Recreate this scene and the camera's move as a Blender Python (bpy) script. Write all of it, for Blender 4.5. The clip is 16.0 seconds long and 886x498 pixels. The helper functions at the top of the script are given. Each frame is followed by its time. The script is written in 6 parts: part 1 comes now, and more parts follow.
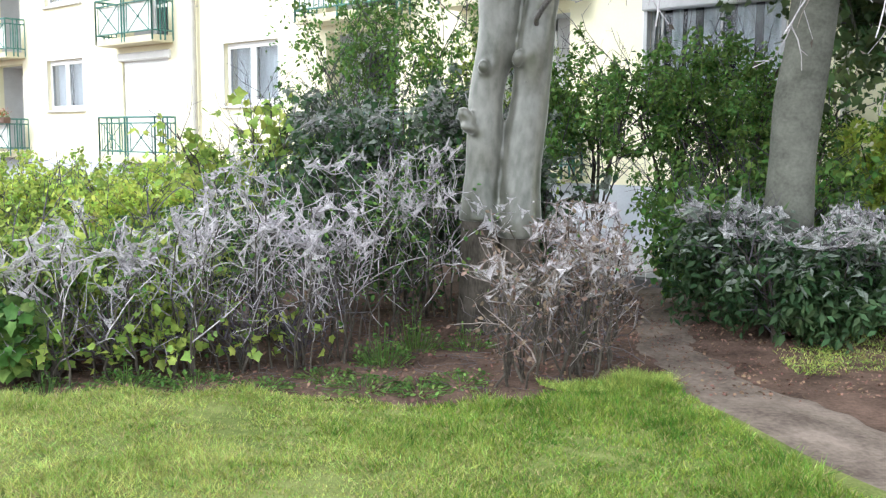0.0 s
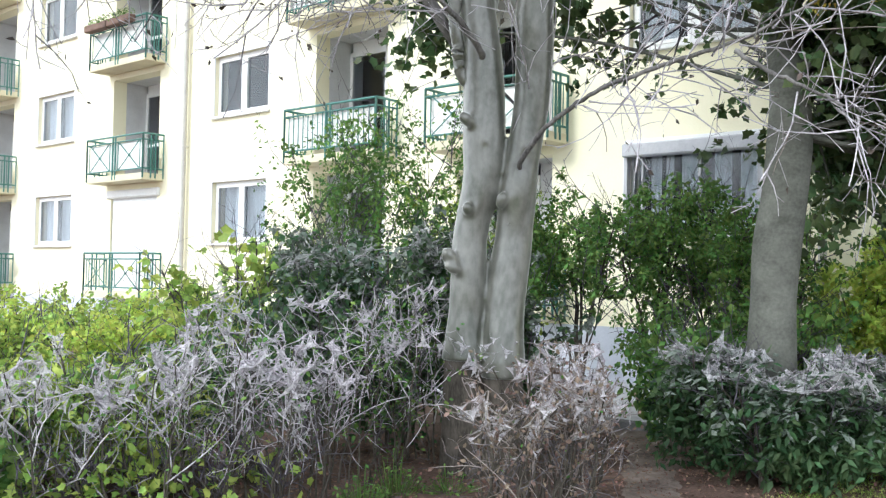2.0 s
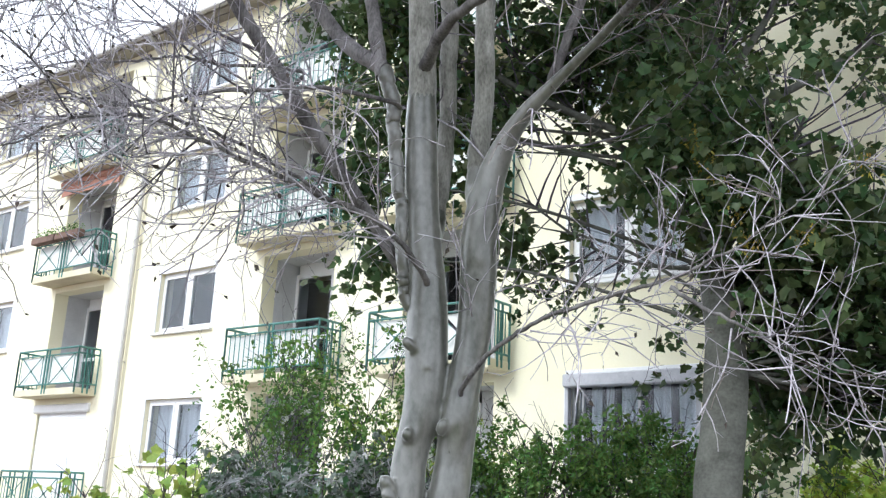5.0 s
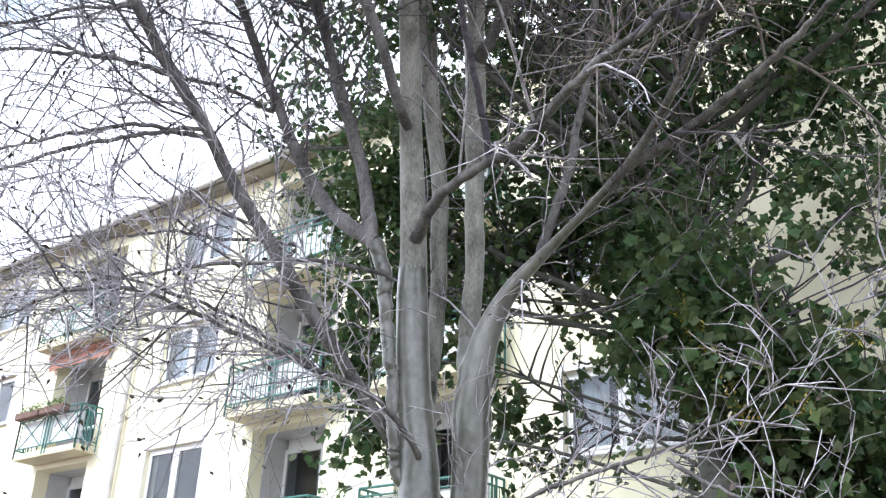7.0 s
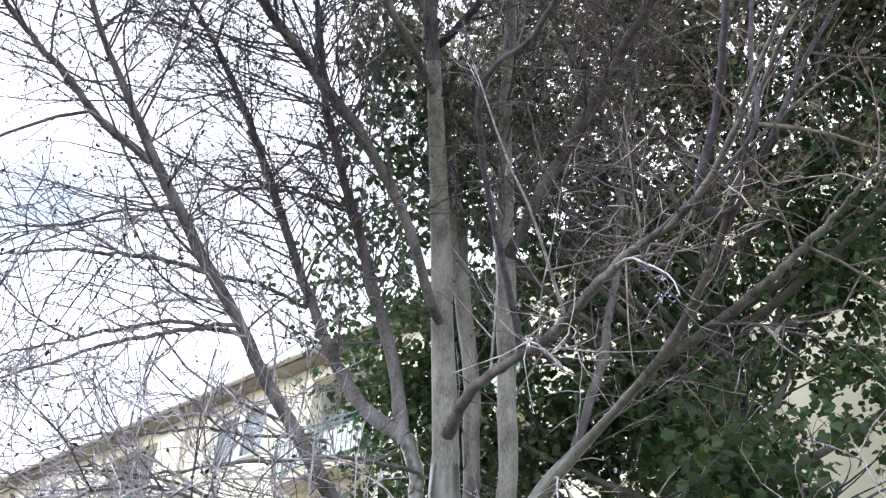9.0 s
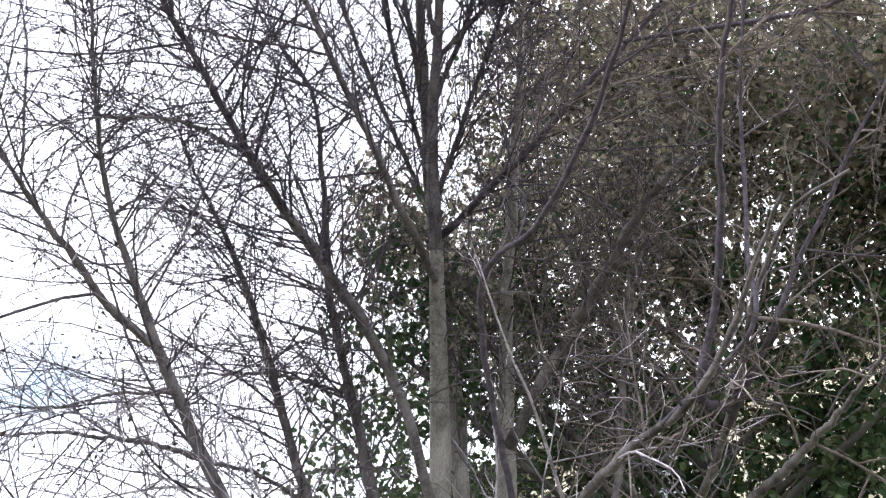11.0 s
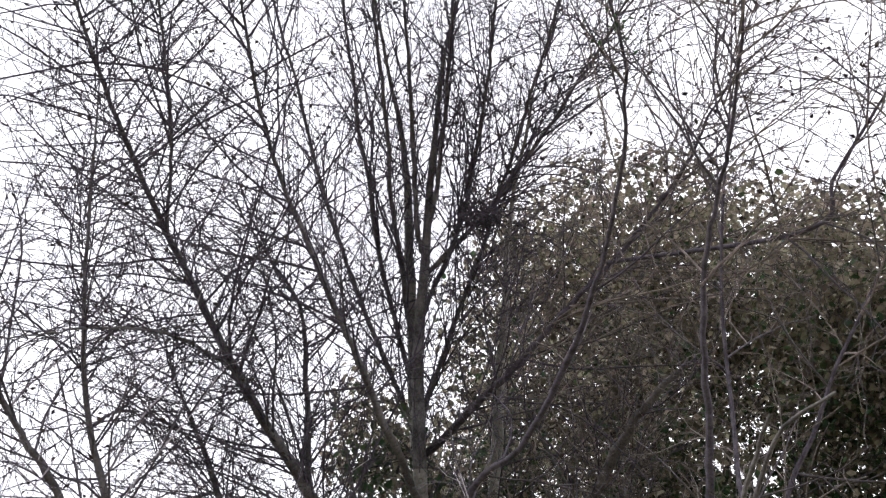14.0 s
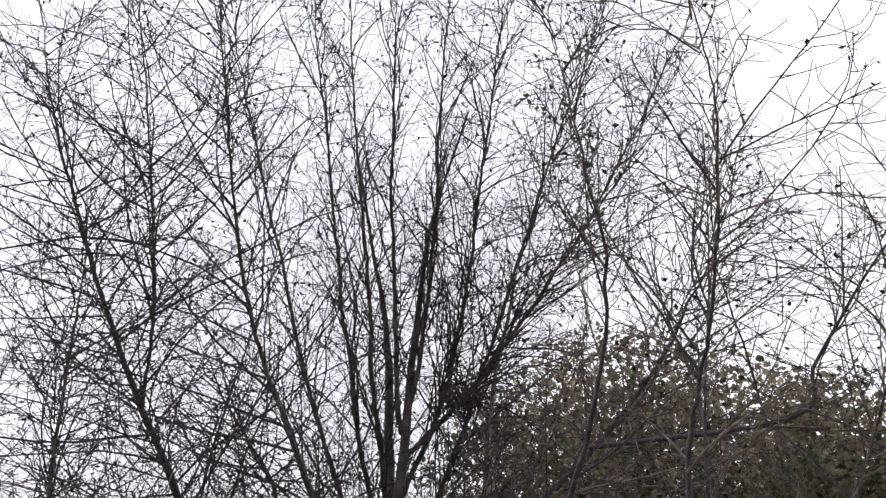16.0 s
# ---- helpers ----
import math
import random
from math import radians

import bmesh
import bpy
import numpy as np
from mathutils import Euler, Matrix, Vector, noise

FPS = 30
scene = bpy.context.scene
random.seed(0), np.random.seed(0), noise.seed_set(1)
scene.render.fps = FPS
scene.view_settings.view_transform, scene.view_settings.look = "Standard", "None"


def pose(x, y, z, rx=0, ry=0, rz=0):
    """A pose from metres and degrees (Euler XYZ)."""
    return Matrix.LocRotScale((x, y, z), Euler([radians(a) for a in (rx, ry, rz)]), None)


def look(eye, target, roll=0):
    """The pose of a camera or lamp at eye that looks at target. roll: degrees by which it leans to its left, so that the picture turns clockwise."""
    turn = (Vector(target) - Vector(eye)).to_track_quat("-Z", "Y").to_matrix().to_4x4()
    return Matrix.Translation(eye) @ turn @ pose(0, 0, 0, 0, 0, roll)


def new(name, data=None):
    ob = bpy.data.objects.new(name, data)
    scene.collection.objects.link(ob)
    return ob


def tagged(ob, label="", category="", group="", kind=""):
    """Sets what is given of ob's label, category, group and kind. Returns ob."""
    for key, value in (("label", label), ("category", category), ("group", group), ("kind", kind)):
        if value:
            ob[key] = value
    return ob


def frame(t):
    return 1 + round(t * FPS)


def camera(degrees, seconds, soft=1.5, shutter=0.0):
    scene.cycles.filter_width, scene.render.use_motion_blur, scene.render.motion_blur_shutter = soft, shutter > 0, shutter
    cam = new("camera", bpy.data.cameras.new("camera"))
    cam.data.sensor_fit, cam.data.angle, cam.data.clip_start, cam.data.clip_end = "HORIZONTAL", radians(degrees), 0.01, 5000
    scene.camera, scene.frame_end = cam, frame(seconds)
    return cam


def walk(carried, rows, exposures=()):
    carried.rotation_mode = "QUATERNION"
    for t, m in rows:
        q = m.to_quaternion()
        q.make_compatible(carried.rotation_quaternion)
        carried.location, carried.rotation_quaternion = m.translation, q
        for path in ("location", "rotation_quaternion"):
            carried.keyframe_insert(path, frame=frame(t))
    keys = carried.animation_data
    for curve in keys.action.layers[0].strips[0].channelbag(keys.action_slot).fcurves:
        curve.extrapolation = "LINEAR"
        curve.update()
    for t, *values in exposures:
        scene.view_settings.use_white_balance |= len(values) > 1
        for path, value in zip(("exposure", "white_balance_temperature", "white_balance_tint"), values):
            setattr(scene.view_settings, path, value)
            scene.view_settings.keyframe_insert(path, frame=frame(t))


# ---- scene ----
cam = camera(49.65, 16.0, soft=1.3)
PATH = [
    (0, (0.000, 0.000, 1.560), (-0.002, 3.973, 1.094), 0.41),
    (0.5, (0.000, 0.000, 1.560), (-0.012, 3.984, 1.208), 0.41),
    (1, (0.000, 0.000, 1.560), (0.036, 3.994, 1.342), 0.69),
    (1.5, (0.000, 0.000, 1.560), (0.064, 3.999, 1.497), 0.84),
    (2, (0.000, 0.000, 1.560), (0.059, 3.998, 1.675), 1.11),
    (2.5, (0.000, 0.000, 1.560), (0.070, 3.991, 1.819), 1.80),
    (3, (0.000, 0.000, 1.560), (0.112, 3.976, 1.986), 1.92),
    (3.5, (0.000, 0.000, 1.560), (0.194, 3.950, 2.158), 2.78),
    (4, (0.000, 0.000, 1.560), (0.238, 3.918, 2.332), 2.86),
    (4.2, (0.000, 0.000, 1.560), (0.259, 3.906, 2.384), 2.83),
    (6.3, (0.000, 0.000, 1.560), (0.248, 3.703, 3.052), 2.30),
    (6.5, (0.000, 0.000, 1.560), (0.238, 3.673, 3.125), 2.11),
    (7, (0.000, 0.000, 1.560), (0.252, 3.606, 3.273), 2.15),
    (7.5, (0.000, 0.000, 1.560), (0.214, 3.517, 3.454), 2.52),
    (8, (0.000, 0.000, 1.560), (0.117, 3.412, 3.644), 3.18),
    (8.5, (0.000, 0.000, 1.560), (0.058, 3.309, 3.806), 3.90),
    (9, (0.000, 0.000, 1.560), (0.067, 3.201, 3.958), 3.13),
    (9.5, (0.000, 0.000, 1.560), (0.036, 3.050, 4.147), 3.87),
    (9.7, (0.000, 0.000, 1.560), (0.021, 2.999, 4.207), 4.61),
    (11.8, (0.000, 0.000, 1.560), (-0.006, 2.485, 4.695), 5.13),
    (12, (0.000, 0.000, 1.560), (0.004, 2.440, 4.729), 5.11),
    (12.5, (0.000, 0.000, 1.560), (0.026, 2.342, 4.802), 5.02),
    (13, (0.000, 0.000, 1.560), (-0.007, 2.192, 4.906), 6.01),
    (13.5, (0.000, 0.000, 1.560), (-0.019, 2.065, 4.986), 6.08),
    (14, (0.000, 0.000, 1.560), (-0.023, 1.944, 5.056), 6.42),
    (14.5, (0.000, 0.000, 1.560), (-0.136, 1.789, 5.135), 9.43),
    (15, (0.000, 0.000, 1.560), (-0.041, 1.645, 5.206), 7.20),
    (15.5, (0.000, 0.000, 1.560), (0.007, 1.470, 5.280), 5.73),
    (16, (0.000, 0.000, 1.560), (-0.032, 1.254, 5.358), 8.24),
]
EXPOSURES = [(0.0, 0.70, 6080, 5), (2.0, 0.60, 5950, 6), (4.0, 0.32, 5880, 7), (6.5, 0.66, 5760, 11), (9.5, 0.66, 5820, 12), (12.0, 0.42, 6130, 16), (14.5, -0.22, 6230, 16), (16.0, -0.55, 6300, 15)]
walk(cam, [(t, look(eye, target, roll)) for t, eye, target, roll in PATH], EXPOSURES)

# ---- sky and sun ----
SUN_DIR = Vector((-0.70, -0.46, 0.55)).normalized()   # towards the sun
GAP = Vector((-0.368, 0.742, 0.566))          # towards the blue gap in the clouds
world = bpy.data.worlds.new("world")
scene.world = world
world.use_nodes = True
wt = world.node_tree
wt.nodes.clear()
w_out = wt.nodes.new("ShaderNodeOutputWorld")
w_bg = wt.nodes.new("ShaderNodeBackground")
sky = wt.nodes.new("ShaderNodeTexSky")
sky.sky_type = "NISHITA"
sky.sun_disc = False
sky.sun_elevation = math.asin(SUN_DIR.z)
sky.sun_rotation = math.atan2(SUN_DIR.x, SUN_DIR.y)
sky.dust_density = 3.0
w_co = wt.nodes.new("ShaderNodeTexCoord")
w_no = wt.nodes.new("ShaderNodeTexNoise")
w_no.inputs["Scale"].default_value = 2.2
w_no.inputs["Detail"].default_value = 6
w_ra = wt.nodes.new("ShaderNodeValToRGB")
w_ra.color_ramp.elements[0].position, w_ra.color_ramp.elements[1].position = 0.26, 0.36
w_ra.color_ramp.elements[0].color = (0.8, 0.8, 0.8, 1)
w_mx = wt.nodes.new("ShaderNodeMix")
w_mx.data_type = "RGBA"
w_mx.inputs["B"].default_value = (13.8, 13.9, 14.2, 1)      # bright cloud cover
wt.links.new(w_co.outputs["Generated"], w_no.inputs["Vector"])
wt.links.new(w_no.outputs["Fac"], w_ra.inputs["Fac"])
# one gap in the clouds, with a ragged edge
w_of = wt.nodes.new("ShaderNodeVectorMath")
w_of.operation = "MULTIPLY_ADD"
w_of.inputs[1].default_value = (0.16, 0.16, 0.16)
w_n2 = wt.nodes.new("ShaderNodeTexNoise")
w_n2.inputs["Scale"].default_value = 9.0
w_n2.inputs["Detail"].default_value = 5
wt.links.new(w_co.outputs["Generated"], w_n2.inputs["Vector"])
wt.links.new(w_n2.outputs["Color"], w_of.inputs[0])
wt.links.new(w_co.outputs["Generated"], w_of.inputs[2])
w_di = wt.nodes.new("ShaderNodeVectorMath")
w_di.operation = "DISTANCE"
w_di.inputs[1].default_value = (GAP.x + 0.08, GAP.y + 0.08, GAP.z + 0.08)
wt.links.new(w_of.outputs[0], w_di.inputs[0])
w_mr = wt.nodes.new("ShaderNodeMapRange")
w_mr.inputs["From Min"].default_value, w_mr.inputs["From Max"].default_value = 0.02, 0.075
wt.links.new(w_di.outputs["Value"], w_mr.inputs["Value"])
w_ml = wt.nodes.new("ShaderNodeMath")
w_ml.operation = "MULTIPLY"
wt.links.new(w_ra.outputs["Color"], w_ml.inputs[0])
wt.links.new(w_mr.outputs["Result"], w_ml.inputs[1])
wt.links.new(w_ml.outputs[0], w_mx.inputs["Factor"])
w_veil = wt.nodes.new("ShaderNodeMix")
w_veil.data_type = "RGBA"
w_veil.inputs["Factor"].default_value = 0.6
w_veil.inputs["B"].default_value = (9.8, 12.2, 14.4, 1)      # thin cloud over the blue
wt.links.new(sky.outputs["Color"], w_veil.inputs["A"])
wt.links.new(w_veil.outputs["Result"], w_mx.inputs["A"])
wt.links.new(w_mx.outputs["Result"], w_bg.inputs["Color"])
w_bg.inputs["Strength"].default_value = 0.126
wt.links.new(w_bg.outputs["Background"], w_out.inputs["Surface"])

sun = new("sun", bpy.data.lights.new("sun", "SUN"))
sun.data.energy, sun.data.angle, sun.data.color = 1.5, radians(14), (1.0, 0.96, 0.88)
sun.matrix_world = look(tuple(SUN_DIR * 50), (0, 0, 0))


# ---- materials ----
def node(nt, kind, **values):
    n = nt.nodes.new(kind)
    for key, value in values.items():
        n.inputs[key.replace("_", " ")].default_value = value
    return n


def material(name, dark, light, scale=8.0, rough=0.8, fine=60.0, bump=0.3, bump_scale=0.01, vary=0.0,
             through_light=0.0, metal=0.0, stretch=(1, 1, 1), spec=0.4):
    """Two-scale mottled colour with fine relief; vary: colour change from piece to piece."""
    m = bpy.data.materials.new(name)
    m.use_nodes = True
    nt = m.node_tree
    bsdf = nt.nodes["Principled BSDF"]
    out = nt.nodes["Material Output"]
    co = nt.nodes.new("ShaderNodeTexCoord")
    mp = nt.nodes.new("ShaderNodeMapping")
    mp.inputs["Scale"].default_value = stretch
    nt.links.new(co.outputs["Object"], mp.inputs["Vector"])
    big = node(nt, "ShaderNodeTexNoise", Scale=scale, Detail=5.0, Roughness=0.6)
    small = node(nt, "ShaderNodeTexNoise", Scale=fine, Detail=3.0)
    for n in (big, small):
        nt.links.new(mp.outputs["Vector"], n.inputs["Vector"])
    add = nt.nodes.new("ShaderNodeMath")
    add.operation = "MULTIPLY_ADD"
    add.inputs[1].default_value = 0.45
    nt.links.new(small.outputs["Fac"], add.inputs[0])
    sub = nt.nodes.new("ShaderNodeMath")
    sub.operation = "SUBTRACT"
    sub.inputs[1].default_value = 0.22
    nt.links.new(big.outputs["Fac"], sub.inputs[0])
    nt.links.new(sub.outputs[0], add.inputs[2])
    ramp = nt.nodes.new("ShaderNodeValToRGB")
    ramp.color_ramp.elements[0].position, ramp.color_ramp.elements[1].position = 0.32, 0.70
    ramp.color_ramp.elements[0].color, ramp.color_ramp.elements[1].color = (*dark, 1), (*light, 1)
    nt.links.new(add.outputs[0], ramp.inputs["Fac"])
    colour = ramp.outputs["Color"]
    if vary:
        geo = nt.nodes.new("ShaderNodeNewGeometry")
        hsv = nt.nodes.new("ShaderNodeHueSaturation")
        hue = nt.nodes.new("ShaderNodeMapRange")
        hue.inputs["To Min"].default_value, hue.inputs["To Max"].default_value = 0.5 - 0.06 * vary, 0.5 + 0.03 * vary
        val = nt.nodes.new("ShaderNodeMapRange")
        val.inputs["To Min"].default_value, val.inputs["To Max"].default_value = 1 - 0.5 * vary, 1 + 0.5 * vary
        mul = nt.nodes.new("ShaderNodeMath")
        mul.operation = "MULTIPLY"
        mul.inputs[1].default_value = 7.31
        fra = nt.nodes.new("ShaderNodeMath")
        fra.operation = "FRACT"
        nt.links.new(geo.outputs["Random Per Island"], mul.inputs[0])
        nt.links.new(mul.outputs[0], fra.inputs[0])
        nt.links.new(geo.outputs["Random Per Island"], hue.inputs["Value"])
        nt.links.new(fra.outputs[0], val.inputs["Value"])
        nt.links.new(hue.outputs["Result"], hsv.inputs["Hue"])
        nt.links.new(val.outputs["Result"], hsv.inputs["Value"])
        nt.links.new(colour, hsv.inputs["Color"])
        colour = hsv.outputs["Color"]
    nt.links.new(colour, bsdf.inputs["Base Color"])
    bsdf.inputs["Roughness"].default_value = rough
    bsdf.inputs["Metallic"].default_value = metal
    bsdf.inputs["Specular IOR Level"].default_value = spec
    if bump:
        bn = nt.nodes.new("ShaderNodeBump")
        bn.inputs["Strength"].default_value = bump
        bn.inputs["Distance"].default_value = bump_scale
        nt.links.new(add.outputs[0], bn.inputs["Height"])
        nt.links.new(bn.outputs["Normal"], bsdf.inputs["Normal"])
    if through_light:
        tr = nt.nodes.new("ShaderNodeBsdfTranslucent")
        nt.links.new(colour, tr.inputs["Color"])
        mix = nt.nodes.new("ShaderNodeMixShader")
        mix.inputs["Fac"].default_value = through_light
        nt.links.new(bsdf.outputs["BSDF"], mix.inputs[1])
        nt.links.new(tr.outputs["BSDF"], mix.inputs[2])
        nt.links.new(mix.outputs["Shader"], out.inputs["Surface"])
    return m


def silk_material(name, colour, cover):
    """Caterpillar silk: a thin veil, torn into strands by a stretched noise."""
    m = bpy.data.materials.new(name)
    m.use_nodes = True
    nt = m.node_tree
    nt.nodes.clear()
    out = nt.nodes.new("ShaderNodeOutputMaterial")
    dif = nt.nodes.new("ShaderNodeBsdfDiffuse")
    dif.inputs["Color"].default_value = (*colour, 1)
    tl = nt.nodes.new("ShaderNodeBsdfTranslucent")
    tl.inputs["Color"].default_value = (*colour, 1)
    body = nt.nodes.new("ShaderNodeMixShader")
    body.inputs["Fac"].default_value = 0.4
    tra = nt.nodes.new("ShaderNodeBsdfTransparent")
    mix = nt.nodes.new("ShaderNodeMixShader")
    co = nt.nodes.new("ShaderNodeTexCoord")
    no = node(nt, "ShaderNodeTexNoise", Scale=26.0, Detail=5.0, Roughness=0.65, Distortion=0.8)
    ramp = nt.nodes.new("ShaderNodeMapRange")
    ramp.inputs["From Min"].default_value, ramp.inputs["From Max"].default_value = 0.36, 0.66
    ramp.inputs["To Min"].default_value, ramp.inputs["To Max"].default_value = cover * 0.25, cover
    nt.links.new(co.outputs["Object"], no.inputs["Vector"])
    nt.links.new(no.outputs["Fac"], ramp.inputs["Value"])
    nt.links.new(dif.outputs[0], body.inputs[1])
    nt.links.new(tl.outputs[0], body.inputs[2])
    nt.links.new(ramp.outputs["Result"], mix.inputs["Fac"])
    nt.links.new(tra.outputs[0], mix.inputs[1])
    nt.links.new(body.outputs[0], mix.inputs[2])
    nt.links.new(mix.outputs[0], out.inputs["Surface"])
    return m


M_SOIL = material("soil", (0.055, 0.036, 0.029), (0.17, 0.112, 0.09), 3.0, 0.95, 40, 0.8, 0.03, spec=0.18)
M_PATH = material("trodden_path", (0.10, 0.077, 0.066), (0.26, 0.212, 0.185), 2.6, 0.9, 30, 0.9, 0.03, spec=0.18)
M_TURF = material("turf", (0.085, 0.115, 0.028), (0.23, 0.26, 0.09), 2.5, 0.95, 50, 0.8, 0.03, spec=0.18)
M_GRASS = material("grass_blades", (0.16, 0.28, 0.045), (0.46, 0.57, 0.18), 3.0, 0.6, 30, 0, vary=1.0, through_light=0.35, spec=0.18)
# darker blade colour carries the shade on the path side of the lawn
M_SHADEGRASS = material("shade_toned_grass", (0.06, 0.16, 0.016), (0.24, 0.38, 0.07), 3.0, 0.6, 30, 0, vary=1.0, through_light=0.35, spec=0.18)
M_STRAW = material("straw_blades", (0.30, 0.27, 0.11), (0.50, 0.46, 0.24), 1.2, 0.7, 30, 0, vary=0.6, through_light=0.3, spec=0.18)
M_PAVE = material("paving", (0.42, 0.43, 0.47), (0.55, 0.56, 0.60), 2.0, 0.9, 40, 0.3)
M_KERB = material("kerb_stone", (0.08, 0.08, 0.08), (0.18, 0.18, 0.18), 5.0, 0.9, 60, 0.4)
M_SILKBARK = material("silk_covered_bark", (0.042, 0.046, 0.030), (0.20, 0.196, 0.178), 2.2, 0.30, 18, 0.12, 0.01, stretch=(1, 1, 0.6), spec=0.6)
M_SILKBARK.node_tree.nodes["Principled BSDF"].inputs["Sheen Weight"].default_value = 1.0
M_SILKBARK.node_tree.nodes["Principled BSDF"].inputs["Sheen Roughness"].default_value = 0.35
M_SILKBARK.node_tree.nodes["Principled BSDF"].inputs["Coat Weight"].default_value = 0.6
M_SILKBARK.node_tree.nodes["Principled BSDF"].inputs["Coat Roughness"].default_value = 0.22
M_BARK = material("bare_bark", (0.035, 0.03, 0.025), (0.12, 0.105, 0.09), 9.0, 0.9, 70, 0.7, 0.02, stretch=(1, 1, 0.35), spec=0.18)
M_LIMB = material("thin_silk_bark", (0.115, 0.112, 0.095), (0.40, 0.388, 0.352), 5.0, 0.6, 60, 0.5, 0.01, stretch=(1, 1, 0.4), spec=0.18)
M_LIMB.node_tree.nodes["Principled BSDF"].inputs["Sheen Weight"].default_value = 0.4
M_DARKLIMB = material("dark_limb_bark", (0.058, 0.054, 0.055), (0.255, 0.24, 0.24), 6.0, 0.7, 60, 0.5, 0.01, stretch=(1, 1, 0.4), spec=0.18)
M_MAPLE_BARK = material("maple_bark", (0.075, 0.077, 0.066), (0.168, 0.17, 0.15), 3.0, 0.75, 36, 0.25, 0.008, stretch=(1, 1, 1.2), spec=0.18)
M_TWIG = material("twig_bark", (0.05, 0.044, 0.055), (0.158, 0.142, 0.176), 14.0, 0.85, 80, 0.0, spec=0.18)
M_SILKTWIG = material("silk_wrapped_twigs", (0.21, 0.19, 0.212), (0.66, 0.62, 0.675), 9.0, 0.7, 70, 0.0, vary=0.35, spec=0.18)
M_BROWNTWIG = material("brown_silk_twigs", (0.11, 0.088, 0.078), (0.38, 0.335, 0.32), 9.0, 0.8, 70, 0.0, vary=0.4, spec=0.18)
M_RUDDYTWIG = material("grey_brown_twig_bark", (0.10, 0.085, 0.078), (0.34, 0.30, 0.275), 12.0, 0.8, 70, 0.0, vary=0.5, spec=0.18)
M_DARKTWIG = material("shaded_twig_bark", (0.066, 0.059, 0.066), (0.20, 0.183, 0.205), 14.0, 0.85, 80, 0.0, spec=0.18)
M_SILK = silk_material("silk_veil", (0.74, 0.705, 0.76), 0.82)
M_SILK_TOP = silk_material("thick_silk_veil", (0.60, 0.60, 0.62), 0.85)
M_SILK_THIN = silk_material("thin_silk_veil", (0.66, 0.65, 0.67), 0.35)
M_LEAF_MAPLE = material("maple_leaves", (0.038, 0.082, 0.033), (0.118, 0.18, 0.072), 1.5, 0.4, 20, 0, vary=1.0, through_light=0.45, spec=0.4)
M_LEAF_OLIVE = material("olive_leaves", (0.165, 0.155, 0.105), (0.45, 0.42, 0.305), 1.5, 0.6, 20, 0, vary=1.0, through_light=0.42, spec=0.18)
M_LEAF_DARK = material("dark_leaves", (0.026, 0.064, 0.028), (0.088, 0.158, 0.07), 2.0, 0.5, 20, 0, vary=0.7, through_light=0.36, spec=0.18)
M_LEAF_MID = material("green_leaves", (0.045, 0.11, 0.028), (0.19, 0.35, 0.09), 2.6, 0.5, 20, 0, vary=0.7, through_light=0.35, spec=0.18)
M_LEAF_LIGHT = material("light_leaves", (0.17, 0.29, 0.055), (0.45, 0.58, 0.15), 2.0, 0.5, 20, 0, vary=0.7, through_light=0.4, spec=0.18)
# leaf colour brightened to carry sunlight
M_LEAF_SUNLIT = material("sunlit_yellow_green_leaves", (0.27, 0.41, 0.06), (0.56, 0.68, 0.17), 2.0, 0.5, 20, 0, vary=0.7, through_light=0.55, spec=0.18)
M_LEAF_GREY = material("silk_dusted_leaves", (0.07, 0.10, 0.075), (0.25, 0.28, 0.25), 5.0, 0.7, 40, 0, vary=0.5, through_light=0.2, spec=0.18)
M_KEYS = material("maple_keys", (0.30, 0.24, 0.03), (0.50, 0.42, 0.08), 6.0, 0.6, 30, 0, vary=0.6, through_light=0.4)
M_SPECK = material("dark_withered_leaves", (0.035, 0.03, 0.026), (0.12, 0.10, 0.085), 3.0, 0.8, 30, 0, vary=0.7, spec=0.18)
M_DEAD = material("dead_leaves", (0.10, 0.07, 0.05), (0.30, 0.23, 0.18), 3.0, 0.8, 30, 0, vary=0.7, through_light=0.2, spec=0.18)
M_LITTER = material("leaf_litter", (0.09, 0.055, 0.04), (0.30, 0.20, 0.14), 3.0, 0.9, 30, 0, vary=0.8, spec=0.18)
M_WALL = material("yellow_render", (0.84, 0.785, 0.57), (0.89, 0.845, 0.65), 0.6, 0.9, 30, 0.15, 0.01)
M_WHITE = material("white_paint", (0.74, 0.74, 0.74), (0.82, 0.82, 0.82), 2.0, 0.5, 20, 0)
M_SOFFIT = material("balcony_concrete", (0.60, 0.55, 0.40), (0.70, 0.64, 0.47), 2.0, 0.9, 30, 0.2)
M_RAIL = material("green_steel", (0.045, 0.15, 0.13), (0.09, 0.23, 0.20), 6.0, 0.45, 40, 0.0)
M_PANEL = material("pale_balcony_panel", (0.70, 0.70, 0.68), (0.80, 0.80, 0.78), 2.0, 0.6, 20, 0)
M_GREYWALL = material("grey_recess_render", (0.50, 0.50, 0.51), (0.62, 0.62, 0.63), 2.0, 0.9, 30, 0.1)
M_PLINTH = material("plinth_paint", (0.50, 0.52, 0.58), (0.60, 0.62, 0.68), 1.5, 0.8, 30, 0.2)
M_ROOF = material("roof_tiles", (0.09, 0.075, 0.065), (0.19, 0.165, 0.15), 3.0, 0.85, 30, 0.5)
M_EAVE = material("eave_boards", (0.26, 0.24, 0.20), (0.36, 0.34, 0.28), 3.0, 0.8, 30, 0.2)
M_PIPE = material("downpipe_zinc", (0.42, 0.40, 0.37), (0.52, 0.50, 0.46), 4.0, 0.5, 30, 0.0, metal=0.3)
